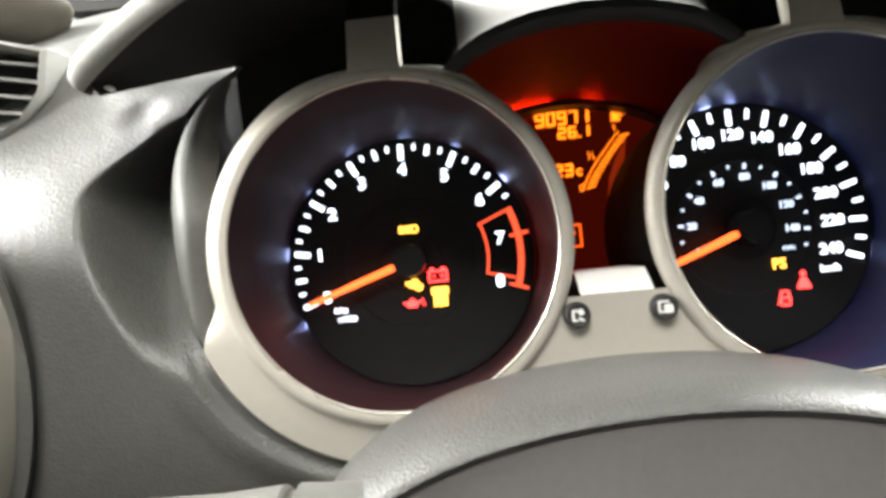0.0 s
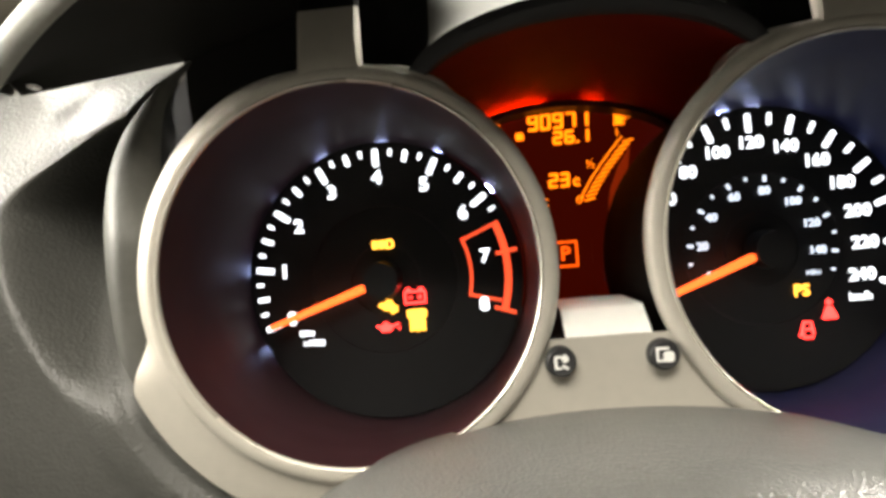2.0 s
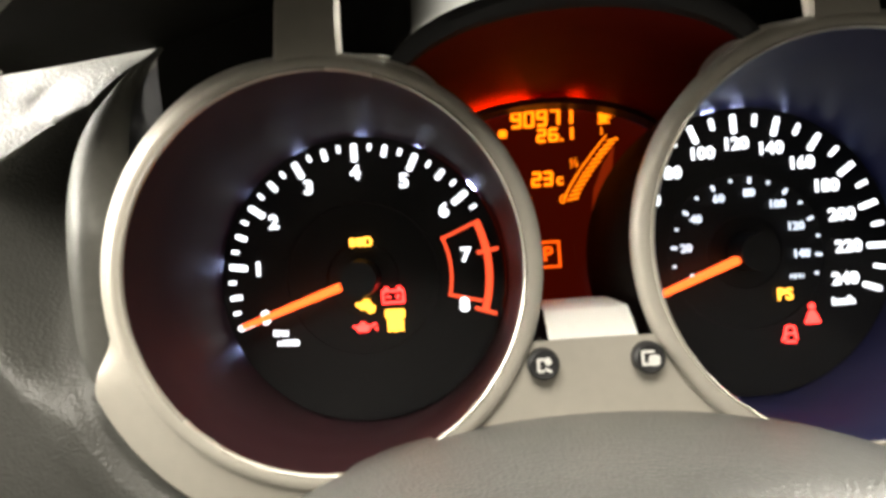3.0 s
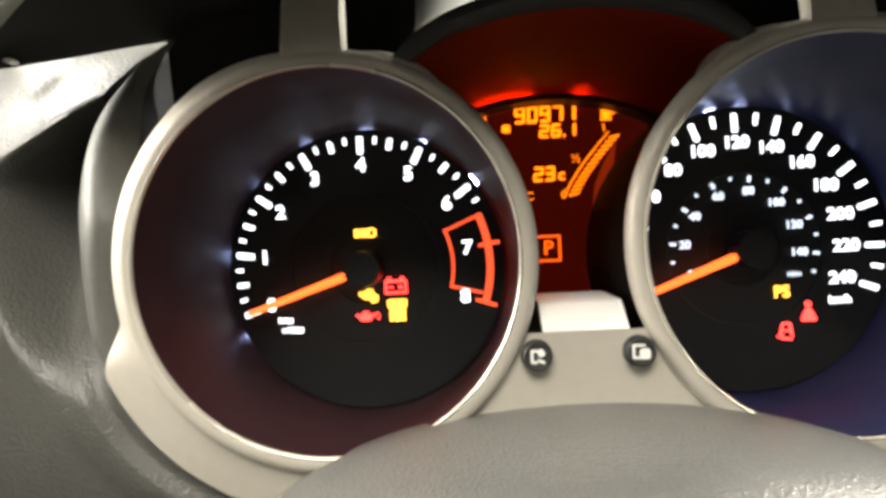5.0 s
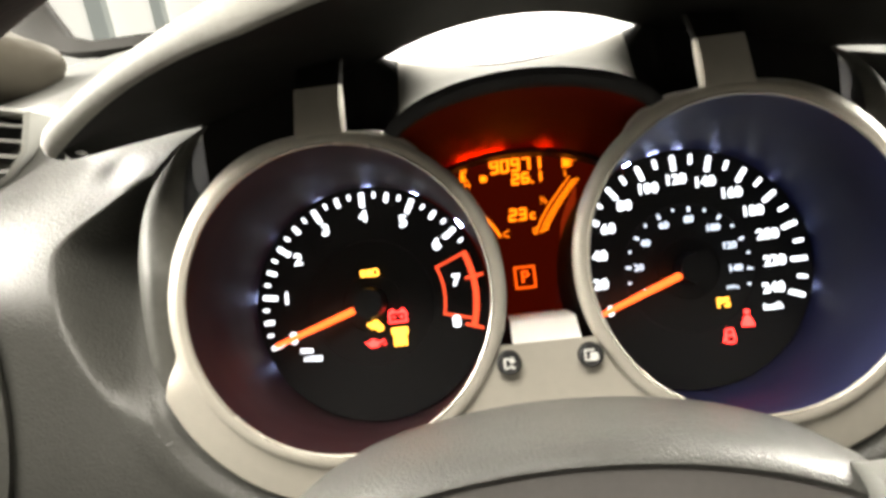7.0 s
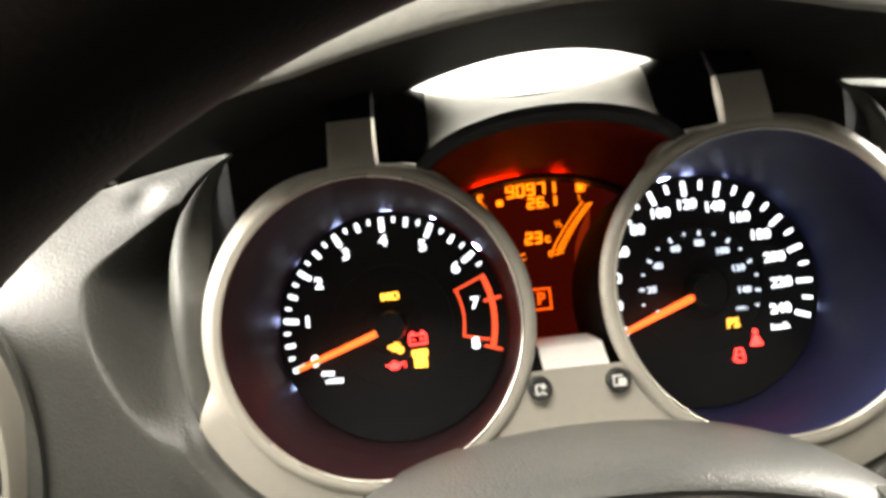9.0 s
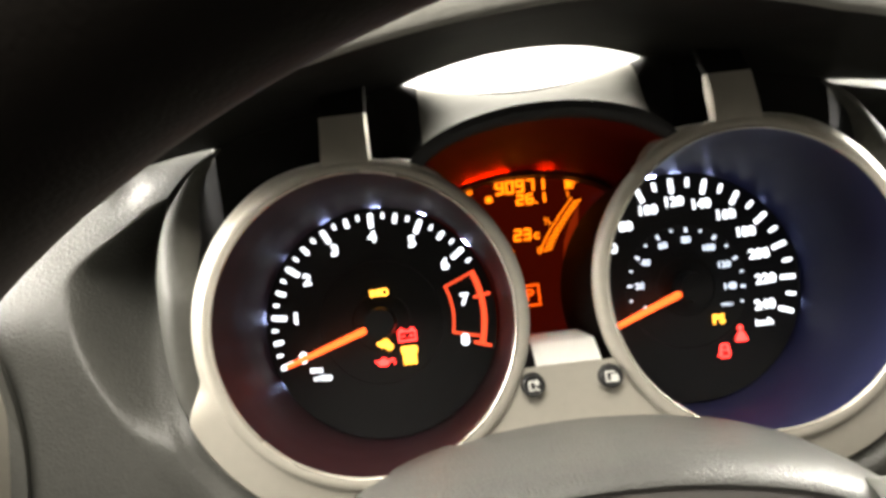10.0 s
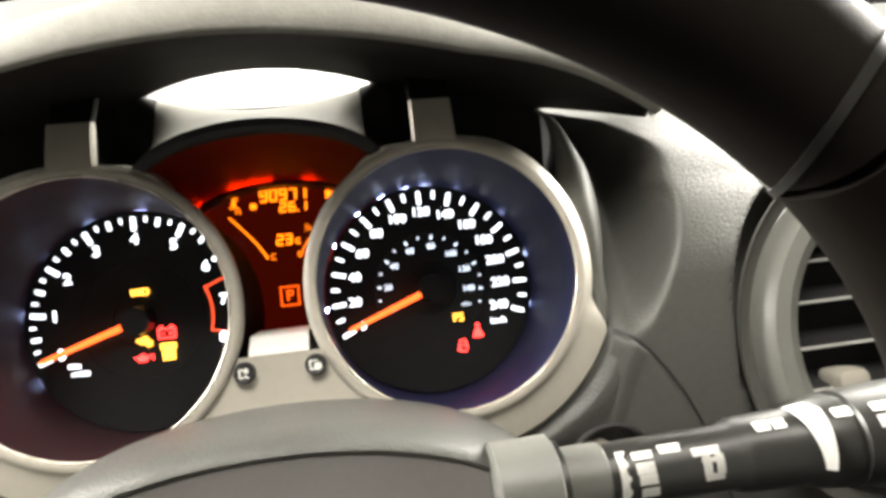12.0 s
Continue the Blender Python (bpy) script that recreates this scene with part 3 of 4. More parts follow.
part("display_rim", sheet([[clear_of_tubes((0.0446 * math.cos(math.pi * i / 40), y, 0.0372 + 0.0209 * math.sin(math.pi * i / 40) - dz)) for i in range(41)] for y, dz in ((0.0070, 0.0030), (0.0010, 0.0006), (0.0007, 0.0026), (0.0070, 0.0036))], False), BLACK, cluster, "thin black rim over the display")
for cx, dial, degs in ((TX, tacho, (206, 172, 141, 114, 88, 63, 37)), (SX, speedo, (186, 150, 128, 112, 98, 86, 68, 40, 14, -14))):
    for deg in degs:
        wide = 0.0018 if deg in (206, 141, 68, 150, -14, 186, 40, 14, 128) else 0.0042
        c = turned(rounded(0.0008, wide, 0.0002, 2), cx + 0.0494 * math.cos(radians(deg)), 0.0494 * math.sin(radians(deg)), deg)
        part("edge_light", slab(c, 0.0064, 0.0006), LED, dial, smooth=False)

# sill, lower plate and push buttons
sill = [[(x, y, z) for x in (-0.0108, -0.0094, -0.0086, 0.0086, 0.0094, 0.0108)] for y, z in ((-0.0648, -0.0168), (-0.0654, -0.0160), (-0.0648, -0.0153), (-0.0580, -0.0100), (-0.0570, -0.0095), (-0.030, -0.0092))]
part("display_sill", sheet(sill), LEDGE, cluster, "sill under the display, bright reflection put into its near-white colour")
plate = []
for j in range(31):
    z = -0.0162 - 0.0508 * j / 30
    half = 0.0665 - math.sqrt(max(0.0530 ** 2 - (z - 0.003) ** 2, 0)) if z > -0.049 else 0.062
    plate.append([(half * (-1 + i / 20), -0.0652 + 0.004 * smooth_step(0.4, 1, j / 30), z) for i in range(41)])
part("lower_plate", sheet(plate), SATIN, cluster, "satin plate between the gauges")


def push_button(x):
    rows = []
    for r, y in ((0.0039, -0.060), (0.0039, -0.0672), (0.0037, -0.0683), (0.0032, -0.0688), (0.0025, -0.0686), (0.0001, -0.0686)):
        rows.append([(x + r * math.cos(2 * math.pi * i / 32), y, -0.0216 + r * math.sin(2 * math.pi * i / 32)) for i in range(32)])
    return part("push_button", sheet(rows, True), BLACK, cluster, "small round black push button")


left_button, right_button = push_button(-0.0126), push_button(0.0127)

# pods: curved outer walls between the rings and the dashboard
for side in (-1, 1):
    rows, backs = [], []
    for i in range(len(POD) * 4 - 3):
        g = min(i // 4, len(POD) - 2)
        p = [POD[max(g - 1, 0)], POD[g], POD[g + 1], POD[min(g + 2, len(POD) - 1)]]
        q = i / 4 - g
        x, y, z = [0.5 * (2 * p[1][k] + (p[2][k] - p[0][k]) * q + (2 * p[0][k] - 5 * p[1][k] + 4 * p[2][k] - p[3][k]) * q * q + (3 * p[1][k] - p[0][k] - 3 * p[2][k] + p[3][k]) * q ** 3) for k in (0, 1, 2)]
        x -= pod_tuck(z, side)
        a = math.atan2(z - 0.003, x - 0.0665)
        edge = Vector((side * x, y, z))
        ring = Vector((side * (0.0665 + 0.0570 * math.cos(a)), -0.058, 0.003 + 0.0570 * math.sin(a)))
        far = (ring - edge).length
        f = min(1.0, mix(0.0012, 0.016, smooth_step(0.076, 0.045, z)) / far)
        inner = edge.lerp(ring, f)
        inner.y = max(inner.y, edge.y - 0.004) + 0.006 * (1 - smooth_step(0.55, 1.0, f))
        swell = (inner - edge).length * 0.26
        rows.append([inner] + [inner.lerp(edge, q) + Vector((0, -swell * math.sin(math.pi * q), 0)) for q in (0.12, 0.25, 0.4, 0.55, 0.7, 0.82, 0.92)] + [edge, edge + Vector((side * 0.0008, 0.0012, 0)), Vector((edge.x + side * 0.0004, 0.0, edge.z))])
        backs.append([inner, inner + Vector((0, 0.03, 0))])
    part("pod_wall", sheet(rows), POD_SKIN, cluster, "dark grey curved pod wall")
    part("pod_lining", sheet(backs), BLACK, cluster, "black inner side of the pod wall")

# straps from the rings up to the hood
for side in (-1, 1):
    rows = []
    upper = []
    for z, y, w, d in ((0.0535, -0.0672, 0.0100, 0.0024), (0.0548, -0.0676, 0.0090, 0.0030), (0.0580, -0.0676, 0.0083, 0.0036), (0.063, -0.0670, 0.0081, 0.0042), (0.067, -0.0662, 0.0080, 0.0042), (0.071, -0.0652, 0.0080, 0.0034), (0.0735, -0.0644, 0.0080, 0.0022)):
        cx = side * 0.0648
        ring = [(cx + k * w, y + e, z) for k, e in ((-1, 0.0008), (-0.9, 0), (0.9, 0), (1, 0.0008), (1, d), (-1, d))]
        rows.append(ring)
    for k in (0, 1):
        upper.append([(x, y + 0.010 * k, z + 0.016 * k) for x, y, z in rows[-1]])
    part("strap", solid(rows), SATIN, cluster, "satin strap joining ring and hood")
    # strap goes on in black here, standing in for the hood's shadow
    part("strap_end", solid(upper), LINING_SHADE, cluster, "upper end of the strap, hood shade put in as black")

# shoulders beside the straps, where the rings meet the display's hood
for side in (-1, 1):
    rows = []
    for i in range(25):
        f = i / 24
        a = radians(mix(78, 50, f))
        w = math.sin(math.pi * min(f * 1.15, 1)) ** 0.7
        rows.append([(side * (0.0648 - r * math.cos(a)), y, 0.0043 + r * math.sin(a)) for r, y in ((0.0530, -0.0662), (0.0538, -0.0664), (0.0538 + 0.0012 * w, -0.0660), (0.0538 + 0.0022 * w, -0.0640), (0.0538 + 0.0028 * w, -0.0610), (0.0538 + 0.0030 * w, -0.0560))])
    part("ring_shoulder", sheet(rows), SATIN, cluster, "satin shoulder beside the strap")

# top cover running from the display lip up and back
cover = []
COVER_LINE = ((-0.071, 0.0665), (-0.0705, 0.068), (-0.069, 0.069), (-0.064, 0.0712), (-0.056, 0.0748), (-0.048, 0.0780), (-0.042, 0.0800), (-0.030, 0.0830), (-0.010, 0.0862), (0.02, 0.089))
for (y0, z0), (y1, z1) in zip(COVER_LINE, COVER_LINE[1:]):
    for f in (0, 0.25, 0.5, 0.75):
        y, z = mix(y0, y1, f), mix(z0, z1, f)
        k = smooth_step(-0.070, -0.042, y)
        cover.append([clear_of_tubes((u * 0.050, y + (0.003 * u * u + 0.024 * max(abs(u) - 0.55, 0) ** 2 / 0.2) * (1 - k), z + mix(-0.011, 0.010, k) * u * u - 0.030 * max(abs(u) - 0.84, 0) * (1 - smooth_step(0.6, 1.0, k))), 0.0560) for u in [-1 + i / 28 for i in range(57)]])
top_cover = thing("cluster_top_cover", "pale moulded cover above the display, brightly lit", "dashboard trim")
part("cover_shell", sheet([row[6:51] for row in cover]), TOP, top_cover)
# outer columns of the same cover, blackened where the hood shades it
for cols, tip, side in ((slice(0, 7), 0, -1), (slice(50, 57), 56, 1)):
    rows = []
    for row in cover[:26]:
        tail = [(side * x, row[tip][1] + dy, row[tip][2] - dz) for x, dy, dz in ((0.0535, 0.003, 0.001), (0.0580, 0.008, 0.003))]
        rows.append(tail[::-1] + list(row[cols]) if side < 0 else list(row[cols]) + tail)
    part("cover_end", sheet(rows), LINING_SHADE, top_cover, "end of the pale cover, its shade put in as black")

part("cover_seam", sheet([[(u * 0.0545, -0.0420 + d, 0.0805 + 0.0090 * u * u + e) for u in [-1 + i / 16 for i in range(33)]] for d, e in ((-0.0008, -0.0006), (-0.0004, 0.0002), (0.0004, 0.0003), (0.0008, -0.0006))]), COLUMN_FACE, top_cover, "thin dark seam")

# ---- hood over the cluster ----
hood = thing("gauge_hood", "dark grained visor hood arching over both gauges", "dashboard hood")


def hood_section(u):
    x = 0.1560 * u
    a = abs(u)
    slim = 0.0026 * math.sin(math.pi * min(max((a - 0.45) / 0.55, 0), 1))
    fy, fz = -0.136 + 0.072 * a ** 1.7, 0.0755 - 0.0145 * a ** 2 + slim
    ax = abs(x)
    if ax < 0.05:
        by, bz = -0.062 + 0.024 * (ax / 0.05) ** 2, 0.0896 - 0.0026 * (ax / 0.05) ** 2
    elif ax < 0.118:
        f = (ax - 0.05) / 0.068
        by, bz = mix(-0.038, -0.026, f), mix(0.087, 0.0760, f)
    else:
        f = (ax - 0.118) / 0.0406
        by, bz = mix(-0.026, -0.058, f * f), mix(0.0760, 0.0605, f ** 1.7)
    nx, nz = math.sin(u * 1.15), math.cos(u * 1.15)
    t = mix(0.015, 0.0125, a) - slim
    end = math.sqrt(max(1 - max((a - 0.90) / 0.10, 0) ** 2, 0.0))
    t *= mix(0.08, 1, end)
    ty, tz = by + 0.004, bz + mix(0.014, 0.012, a)
    up = lambda k, dy: (x + nx * t * k, fy + dy, fz + nz * t * k)
    back = (x + nx * t, ty, tz)
    top = up(1.02, 0.0075)
    under = [(x, by, bz), (x, mix(by, fy, 0.5), mix(bz, fz, 0.5) + 0.003), (x, mix(by, fy, 0.9), mix(bz, fz, 0.9) + 0.0008), (x, fy + 0.0008, fz)]
    outer = [(x, fy + 0.0008, fz), up(0.03, -0.0004), up(0.10, -0.0012), up(0.35, -0.0016), up(0.65, -0.0010), up(0.85, 0.0006), up(0.97, 0.0036), top] + [tuple(mix(top[k], back[k], f) + (0.005 * (1 - a) * math.sin(math.pi * f) if k == 2 else 0) for k in range(3)) for f in (0.3, 0.65)] + [back, (x, by, bz)]
    return under, outer


# underside split from the shell and coloured black to hold the hood's shade
part("hood_underside", sheet([hood_section(math.sin(math.pi / 2 * (-1 + i / 60)))[0] for i in range(121)]), LINING_SHADE, hood, "underside of the hood, its shade put in as black")
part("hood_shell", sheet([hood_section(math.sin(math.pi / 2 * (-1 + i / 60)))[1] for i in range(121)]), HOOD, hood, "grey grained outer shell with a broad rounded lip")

# dark inner walls behind the straps, closing the hood at the back
for side in (-1, 1):
    rows = []
    for i in range(25):
        x, y, z = hood_section(mix(0.292, 0.765, i / 24))[0][0]
        rows.append([(side * x, y - 0.0025 + dy, z + dz) for dy, dz in ((0.004, -0.030), (0.001, -0.012), (0.0, 0.0012))])
    part("inner_wall", sheet(rows), LINING_SHADE, hood, "black inner wall under the hood")

part("hood_clip", block(-0.1538, -0.1512, -0.0555, -0.0515, 0.0638, 0.0648, 0.0004), LEDGE, hood, "small white clip under the end of the hood")

# ---- steering column cover and wheel ----
column = thing("steering_column_cover", "grey grained plastic steering column shroud", "column cover")


def arch_row(y, apex, half, foot, n=48, power=0.5):
    return [(half * math.cos(math.pi * i / n), y, foot + (apex - foot) * math.sin(math.pi * i / n) ** power) for i in range(n + 1)]


rows = [arch_row(y, z, w, -0.12) for y, z, w in ((-0.040, -0.040, 0.098), (-0.060, -0.0352, 0.098), (-0.072, -0.0335, 0.098), (-0.088, -0.0332, 0.0975), (-0.099, -0.0337, 0.0966), (-0.107, -0.0345, 0.0956), (-0.1125, -0.0356, 0.0946), (-0.1162, -0.0371, 0.0935), (-0.1184, -0.0388, 0.0925), (-0.1190, -0.0401, 0.0915), (-0.1184, -0.0411, 0.0902))]
part("cover_shell", sheet(rows), COVER, column)
rows = [arch_row(-0.1176, -0.0407, 0.0902, -0.12), arch_row(-0.1184, -0.0450, 0.087, -0.12), arch_row(-0.122, -0.064, 0.080, -0.12), arch_row(-0.127, -0.085, 0.065, -0.13), arch_row(-0.130, -0.115, 0.03, -0.14)]
part("front_face", sheet(rows), COLUMN_FACE, column, "smooth grey front face")

wheel = thing("steering_wheel", "black leather steering wheel with thick rim", "steering wheel")
WC, WR, WT = (0.0038, -0.1693, -0.0900), 0.1631, 20.7
tilt = pose(*WC, WT, 0, 0)


def rim_arc(a0, a1, r=0.0147, steps=80, skew=0.0, lean=0.0):
    """A stretch of the rim between two angles, in degrees."""
    rows = []
    for i in range(steps + 1):
        a = radians(mix(a0, a1, i / steps))
        row = []
        for k in range(28):
            b = 2 * math.pi * k / 28
            c = a + radians(skew) * (1 + math.cos(b)) / 2 + radians(lean) * math.sin(b)
            row.append(tilt @ Vector(((WR + r * math.cos(b)) * math.cos(c), -r * math.sin(b) * 1.05, (WR + r * math.cos(b)) * math.sin(c))))
        rows.append(row)
    return solid(rows)


part("rim_top", rim_arc(49, 131), RUBBER, wheel, "black leather upper stretch of the rim")
part("rim_sides", rim_arc(132, 408, steps=200), RUBBER_SMOOTH, wheel, "smooth black lower stretch of the rim")
for a, skew in ((48.5, 1.0), (131.5, -1.0)):
    part("rim_seam", rim_arc(a - 0.4, a + 0.4, 0.0151, 4, skew, 4.0 * skew), STALK, wheel, "narrow seam across the rim")
hub = []
for k, y in ((0.6, 0.018), (0.95, 0.010), (1.0, 0.0), (0.92, -0.014), (0.6, -0.022), (0.02, -0.024)):
    hub.append([tilt @ Vector((0.068 * k * math.cos(2 * math.pi * i / 40), y, -0.040 + 0.046 * k * math.sin(2 * math.pi * i / 40))) for i in range(40)])
part("hub_pad", sheet(hub, True), RUBBER_SMOOTH, wheel, "padded black hub")
for a in (185, 355, 270):
    c, q = math.cos(radians(a)), math.sin(radians(a))
    part("spoke", solid([[tilt @ Vector((r * c - k * w * q, d, r * q + k * w * c)) for k, d in ((-1, -0.006), (1, -0.006), (1, 0.008), (-1, 0.008))] for r, w in ((0.045, 0.022), (0.09, 0.016), (0.140, 0.014))]), RUBBER_SMOOTH, wheel, "black spoke")
part("column_shaft", solid([[tilt @ Vector((0.022 * math.cos(2 * math.pi * i / 24), y, -0.040 + 0.022 * math.sin(2 * math.pi * i / 24))) for i in range(24)] for y in (0.012, 0.09)]), BLACK, wheel, "dark shaft behind the hub")

# ---- stalks ----
def stalk(name, label, a, b, profile, mat):
    """A control lever from a to b; profile: (share of the length, radius)."""
    ob = thing(name, label, "control stalk", group="control stalks on the steering column")
    a, b = Vector(a), Vector(b)
    rows = []
    for f, r in profile:
        c = a.lerp(b, f)
        rows.append([c + Vector((0, r * math.cos(2 * math.pi * k / 32), r * math.sin(2 * math.pi * k / 32))) for k in range(32)])
    part("lever", solid(rows), mat, ob)
    return ob


def stalk_band(parent, a, b, f0, f1, r, mat, label):
    """A ring around a lever."""
    a, b = Vector(a), Vector(b)
    rows = [[a.lerp(b, f) + Vector((0, k * math.cos(2 * math.pi * i / 32), k * math.sin(2 * math.pi * i / 32))) for i in range(32)] for f, k in ((f0, r * 0.93), (f0 + 0.004, r), (f1 - 0.004, r), (f1, r * 0.93))]
    return part("band", solid(rows), mat, parent, label)


def stalk_print(parent, a, b, f, angle, w, h, r, label="white printed sign"):
    """A printed patch that follows the lever's round surface; angle in degrees above the driver's side."""
    c = Vector(a).lerp(Vector(b), f)
    rows = []
    for j in range(5):
        t = radians(angle) + h / r * (j / 4 - 0.5)
        rows.append([(c.x + w * (i / 4 - 0.5), c.y - (r + 0.0002) * math.cos(t), c.z + (r + 0.0002) * math.sin(t)) for i in range(5)])
    return part("print", sheet(rows), PRINT, parent, label)


RA, RB = (0.070, -0.118, -0.0600), (0.240, -0.140, -0.0520)
right_stalk = stalk("wiper_stalk", "black plastic wiper stalk with white printed symbols", RA, RB, ((0.0, 0.0118), (0.078, 0.0122), (0.082, 0.0098), (0.092, 0.0092), (0.098, 0.0094), (0.37, 0.0095), (0.378, 0.0104), (0.39, 0.0110), (0.49, 0.0114), (0.50, 0.0122), (0.53, 0.0134), (0.555, 0.0138), (0.56, 0.0130), (0.566, 0.0130), (0.57, 0.0142), (0.66, 0.0147), (0.9, 0.0157), (0.97, 0.0152), (1.0, 0.012)), STALK)
stalk_band(right_stalk, RA, RB, -0.04, 0.066, 0.0146, STALK_GREY, "smooth grey sleeve at the foot of the stalk")
stalk_band(right_stalk, RA, RB, 0.070, 0.152, 0.0101, STALK_GREY, "smooth grey collar")
for f, ang, w, h, r in ((0.174, 7, 0.0030, 0.0160, 0.0095), (0.214, 42, 0.0082, 0.0024, 0.0095), (0.214, 20, 0.0074, 0.0032, 0.0095), (0.214, 1, 0.0066, 0.0030, 0.0095), (0.214, -23, 0.0056, 0.0032, 0.0095), (0.258, 47, 0.0072, 0.0028, 0.0096), (0.322, 32, 0.0116, 0.0024, 0.0096), (0.311, 8, 0.0026, 0.0056, 0.0096), (0.333, 8, 0.0026, 0.0056, 0.0096), (0.322, 17, 0.0070, 0.0014, 0.0096), (0.322, -12, 0.0058, 0.0022, 0.0096), (0.418, 54, 0.0050, 0.0034, 0.0112), (0.450, 54, 0.0056, 0.0034, 0.0112), (0.617, 46, 0.0100, 0.0028, 0.0146), (0.545, 48, 0.0060, 0.0030, 0.0138), (0.620, 29, 0.0110, 0.0036, 0.0146), (0.622, 2, 0.0080, 0.0036, 0.0146)):
    stalk_print(right_stalk, RA, RB, f, ang, w, h, r)
wedge = []
for j in range(13):
    g = j / 12
    t = radians(mix(82, -18, g))
    row = []
    for i in range(4):
        c = Vector(RA).lerp(Vector(RB), mix(mix(0.472, 0.496, g), mix(0.524, 0.510, g), i / 3))
        r = mix(0.0119, 0.0142, mix(0.35, 1, g) * (0.5 + i / 6))
        row.append((c.x, c.y - r * math.cos(t), c.z + r * math.sin(t)))
    wedge.append(row)
part("print", sheet(wedge), PRINT, right_stalk, "white printed wedge")
LA, LB = (-0.070, -0.110, -0.0640), (-0.250, -0.128, -0.0470)
left_stalk = stalk("light_stalk", "grey plastic light and indicator stalk with white symbols", LA, LB, ((0.0, 0.0125), (0.09, 0.0125), (0.095, 0.0108), (0.105, 0.0108), (0.11, 0.0122), (0.18, 0.0106), (0.30, 0.0095), (0.5, 0.0094), (0.7, 0.0105), (0.95, 0.0115), (1.0, 0.009)), STALK_GREY)
for f, ang, w, h in ((0.455, 62, 0.0050, 0.0030), (0.480, 62, 0.0040, 0.0050), (0.425, 62, 0.0012, 0.0040), (0.300, 46, 0.0060, 0.0016)):
    stalk_print(left_stalk, LA, LB, f, ang, w, h, 0.0096)

# ---- warning lights and symbols ----
def symbol(name, cx, cz, y, pieces, mat, parent, label, scale=1.0, lean=0.0):
    """One lit or printed sign from rounded bars (x, z, w, h, turn), in millimetres about its middle."""
    bms = []
    for k, (x, z, w, h, turn) in enumerate(pieces):
        c = turned(rounded(w * 0.001 * scale, h * 0.001 * scale, min(w, h) * 0.00025 * scale, 2), x * 0.001 * scale, z * 0.001 * scale, turn)
        bms.append(slab(turned(c, cx, cz, lean), y - 0.00004 * k, 0.0004))
    return part(name, joined(*bms), mat, parent, label, smooth=False)


symbol("warning_light", TX + 0.0002, 0.0125, LAMP_Y, ((-2.9, 0, 2.0, 3.0, 0), (-0.4, 0, 2.4, 3.0, 0), (2.2, 1.3, 2.4, 0.7, 0), (2.2, -1.3, 2.4, 0.7, 0), (1.3, 0, 0.8, 3.0, 0), (3.5, 0, 0.9, 2.2, 0)), AMBER, tacho, "amber drive warning light")
symbol("warning_light", TX + 0.0101, -0.0066, LAMP_Y, ((0, 1.6, 7.6, 0.8, 0), (0, -2.4, 7.6, 0.8, 0), (-3.5, -0.4, 0.8, 4.6, 0), (3.5, -0.4, 0.8, 4.6, 0), (-2.2, 2.5, 1.6, 1.0, 0), (2.2, 2.5, 1.6, 1.0, 0), (-1.7, -0.4, 1.7, 0.6, 0), (1.7, -0.4, 1.7, 0.6, 0), (1.7, -0.4, 0.6, 1.7, 0)), RED, tacho, "red battery warning light")
symbol("warning_light", TX + 0.0004, -0.0096, LAMP_Y, ((0, 0, 4.4, 3.0, 0), (-2.8, 0.2, 1.4, 1.6, 0), (2.8, -0.6, 1.2, 2.4, 0), (0.2, 2.0, 2.4, 0.7, 0), (2.0, -1.6, 2.2, 1.4, 20)), AMBER, tacho, "amber engine warning light", lean=-8)
symbol("warning_light", TX - 0.0004, -0.0168, LAMP_Y, ((-0.6, -0.4, 4.2, 2.6, 0), (2.6, 0.4, 3.2, 0.8, 22), (-3.3, 0.2, 1.6, 0.8, -30), (-0.6, 1.4, 1.8, 0.7, 0), (4.0, -0.7, 0.8, 1.0, 0)), RED, tacho, "red oil can warning light")
symbol("warning_light", TX + 0.0103, -0.0151, LAMP_Y, ((0, 2.2, 7.0, 3.2, 0), (0, -1.4, 5.6, 4.6, 0), (-2.2, -3.4, 1.2, 1.0, 0), (0, -3.6, 1.2, 1.0, 0), (2.2, -3.4, 1.2, 1.0, 0)), AMBER, tacho, "amber block-shaped warning light")
symbol("warning_light", SX + 0.0204, -0.0224, LAMP_Y, ((0, 2.6, 1.9, 1.9, 45), (0, -0.6, 2.2, 3.6, 0), (-1.5, -1.2, 0.9, 3.8, -24), (1.5, -1.2, 0.9, 3.8, 24), (0, -2.8, 4.6, 0.8, 0)), RED, speedo, "red seat belt warning light")
symbol("warning_light", SX + 0.0123, -0.0287, LAMP_Y, ((0.4, 2.6, 2.6, 0.7, 0), (-1.2, 0.6, 0.8, 4.2, -14), (2.0, 0.4, 0.8, 4.6, 8), (0.4, -2.6, 3.6, 0.8, 0), (-1.6, -1.6, 2.2, 0.7, 20), (0.6, 0.2, 2.6, 0.7, 0)), RED, speedo, "red open door warning light")
symbol("fuel_symbol", 0.0228, 0.0510, DY, ((-0.6, 0, 3.2, 4.4, 0), (-0.6, -2.4, 4.0, 0.7, 0), (1.6, 0.4, 0.7, 3.2, 0), (3.2, 0.6, 2.0, 2.0, 45)), LCD_ON, display, "orange fuel pump symbol")
symbol("temperature_symbol", -0.0222, 0.0505, DY, ((0, 0.8, 1.1, 4.2, 0), (0, -1.6, 2.0, 2.0, 45), (1.3, 1.6, 1.4, 0.6, 0), (1.3, 0.4, 1.4, 0.6, 0), (0, -3.2, 4.2, 0.6, 0)), LCD_ON, display, "orange thermometer symbol")
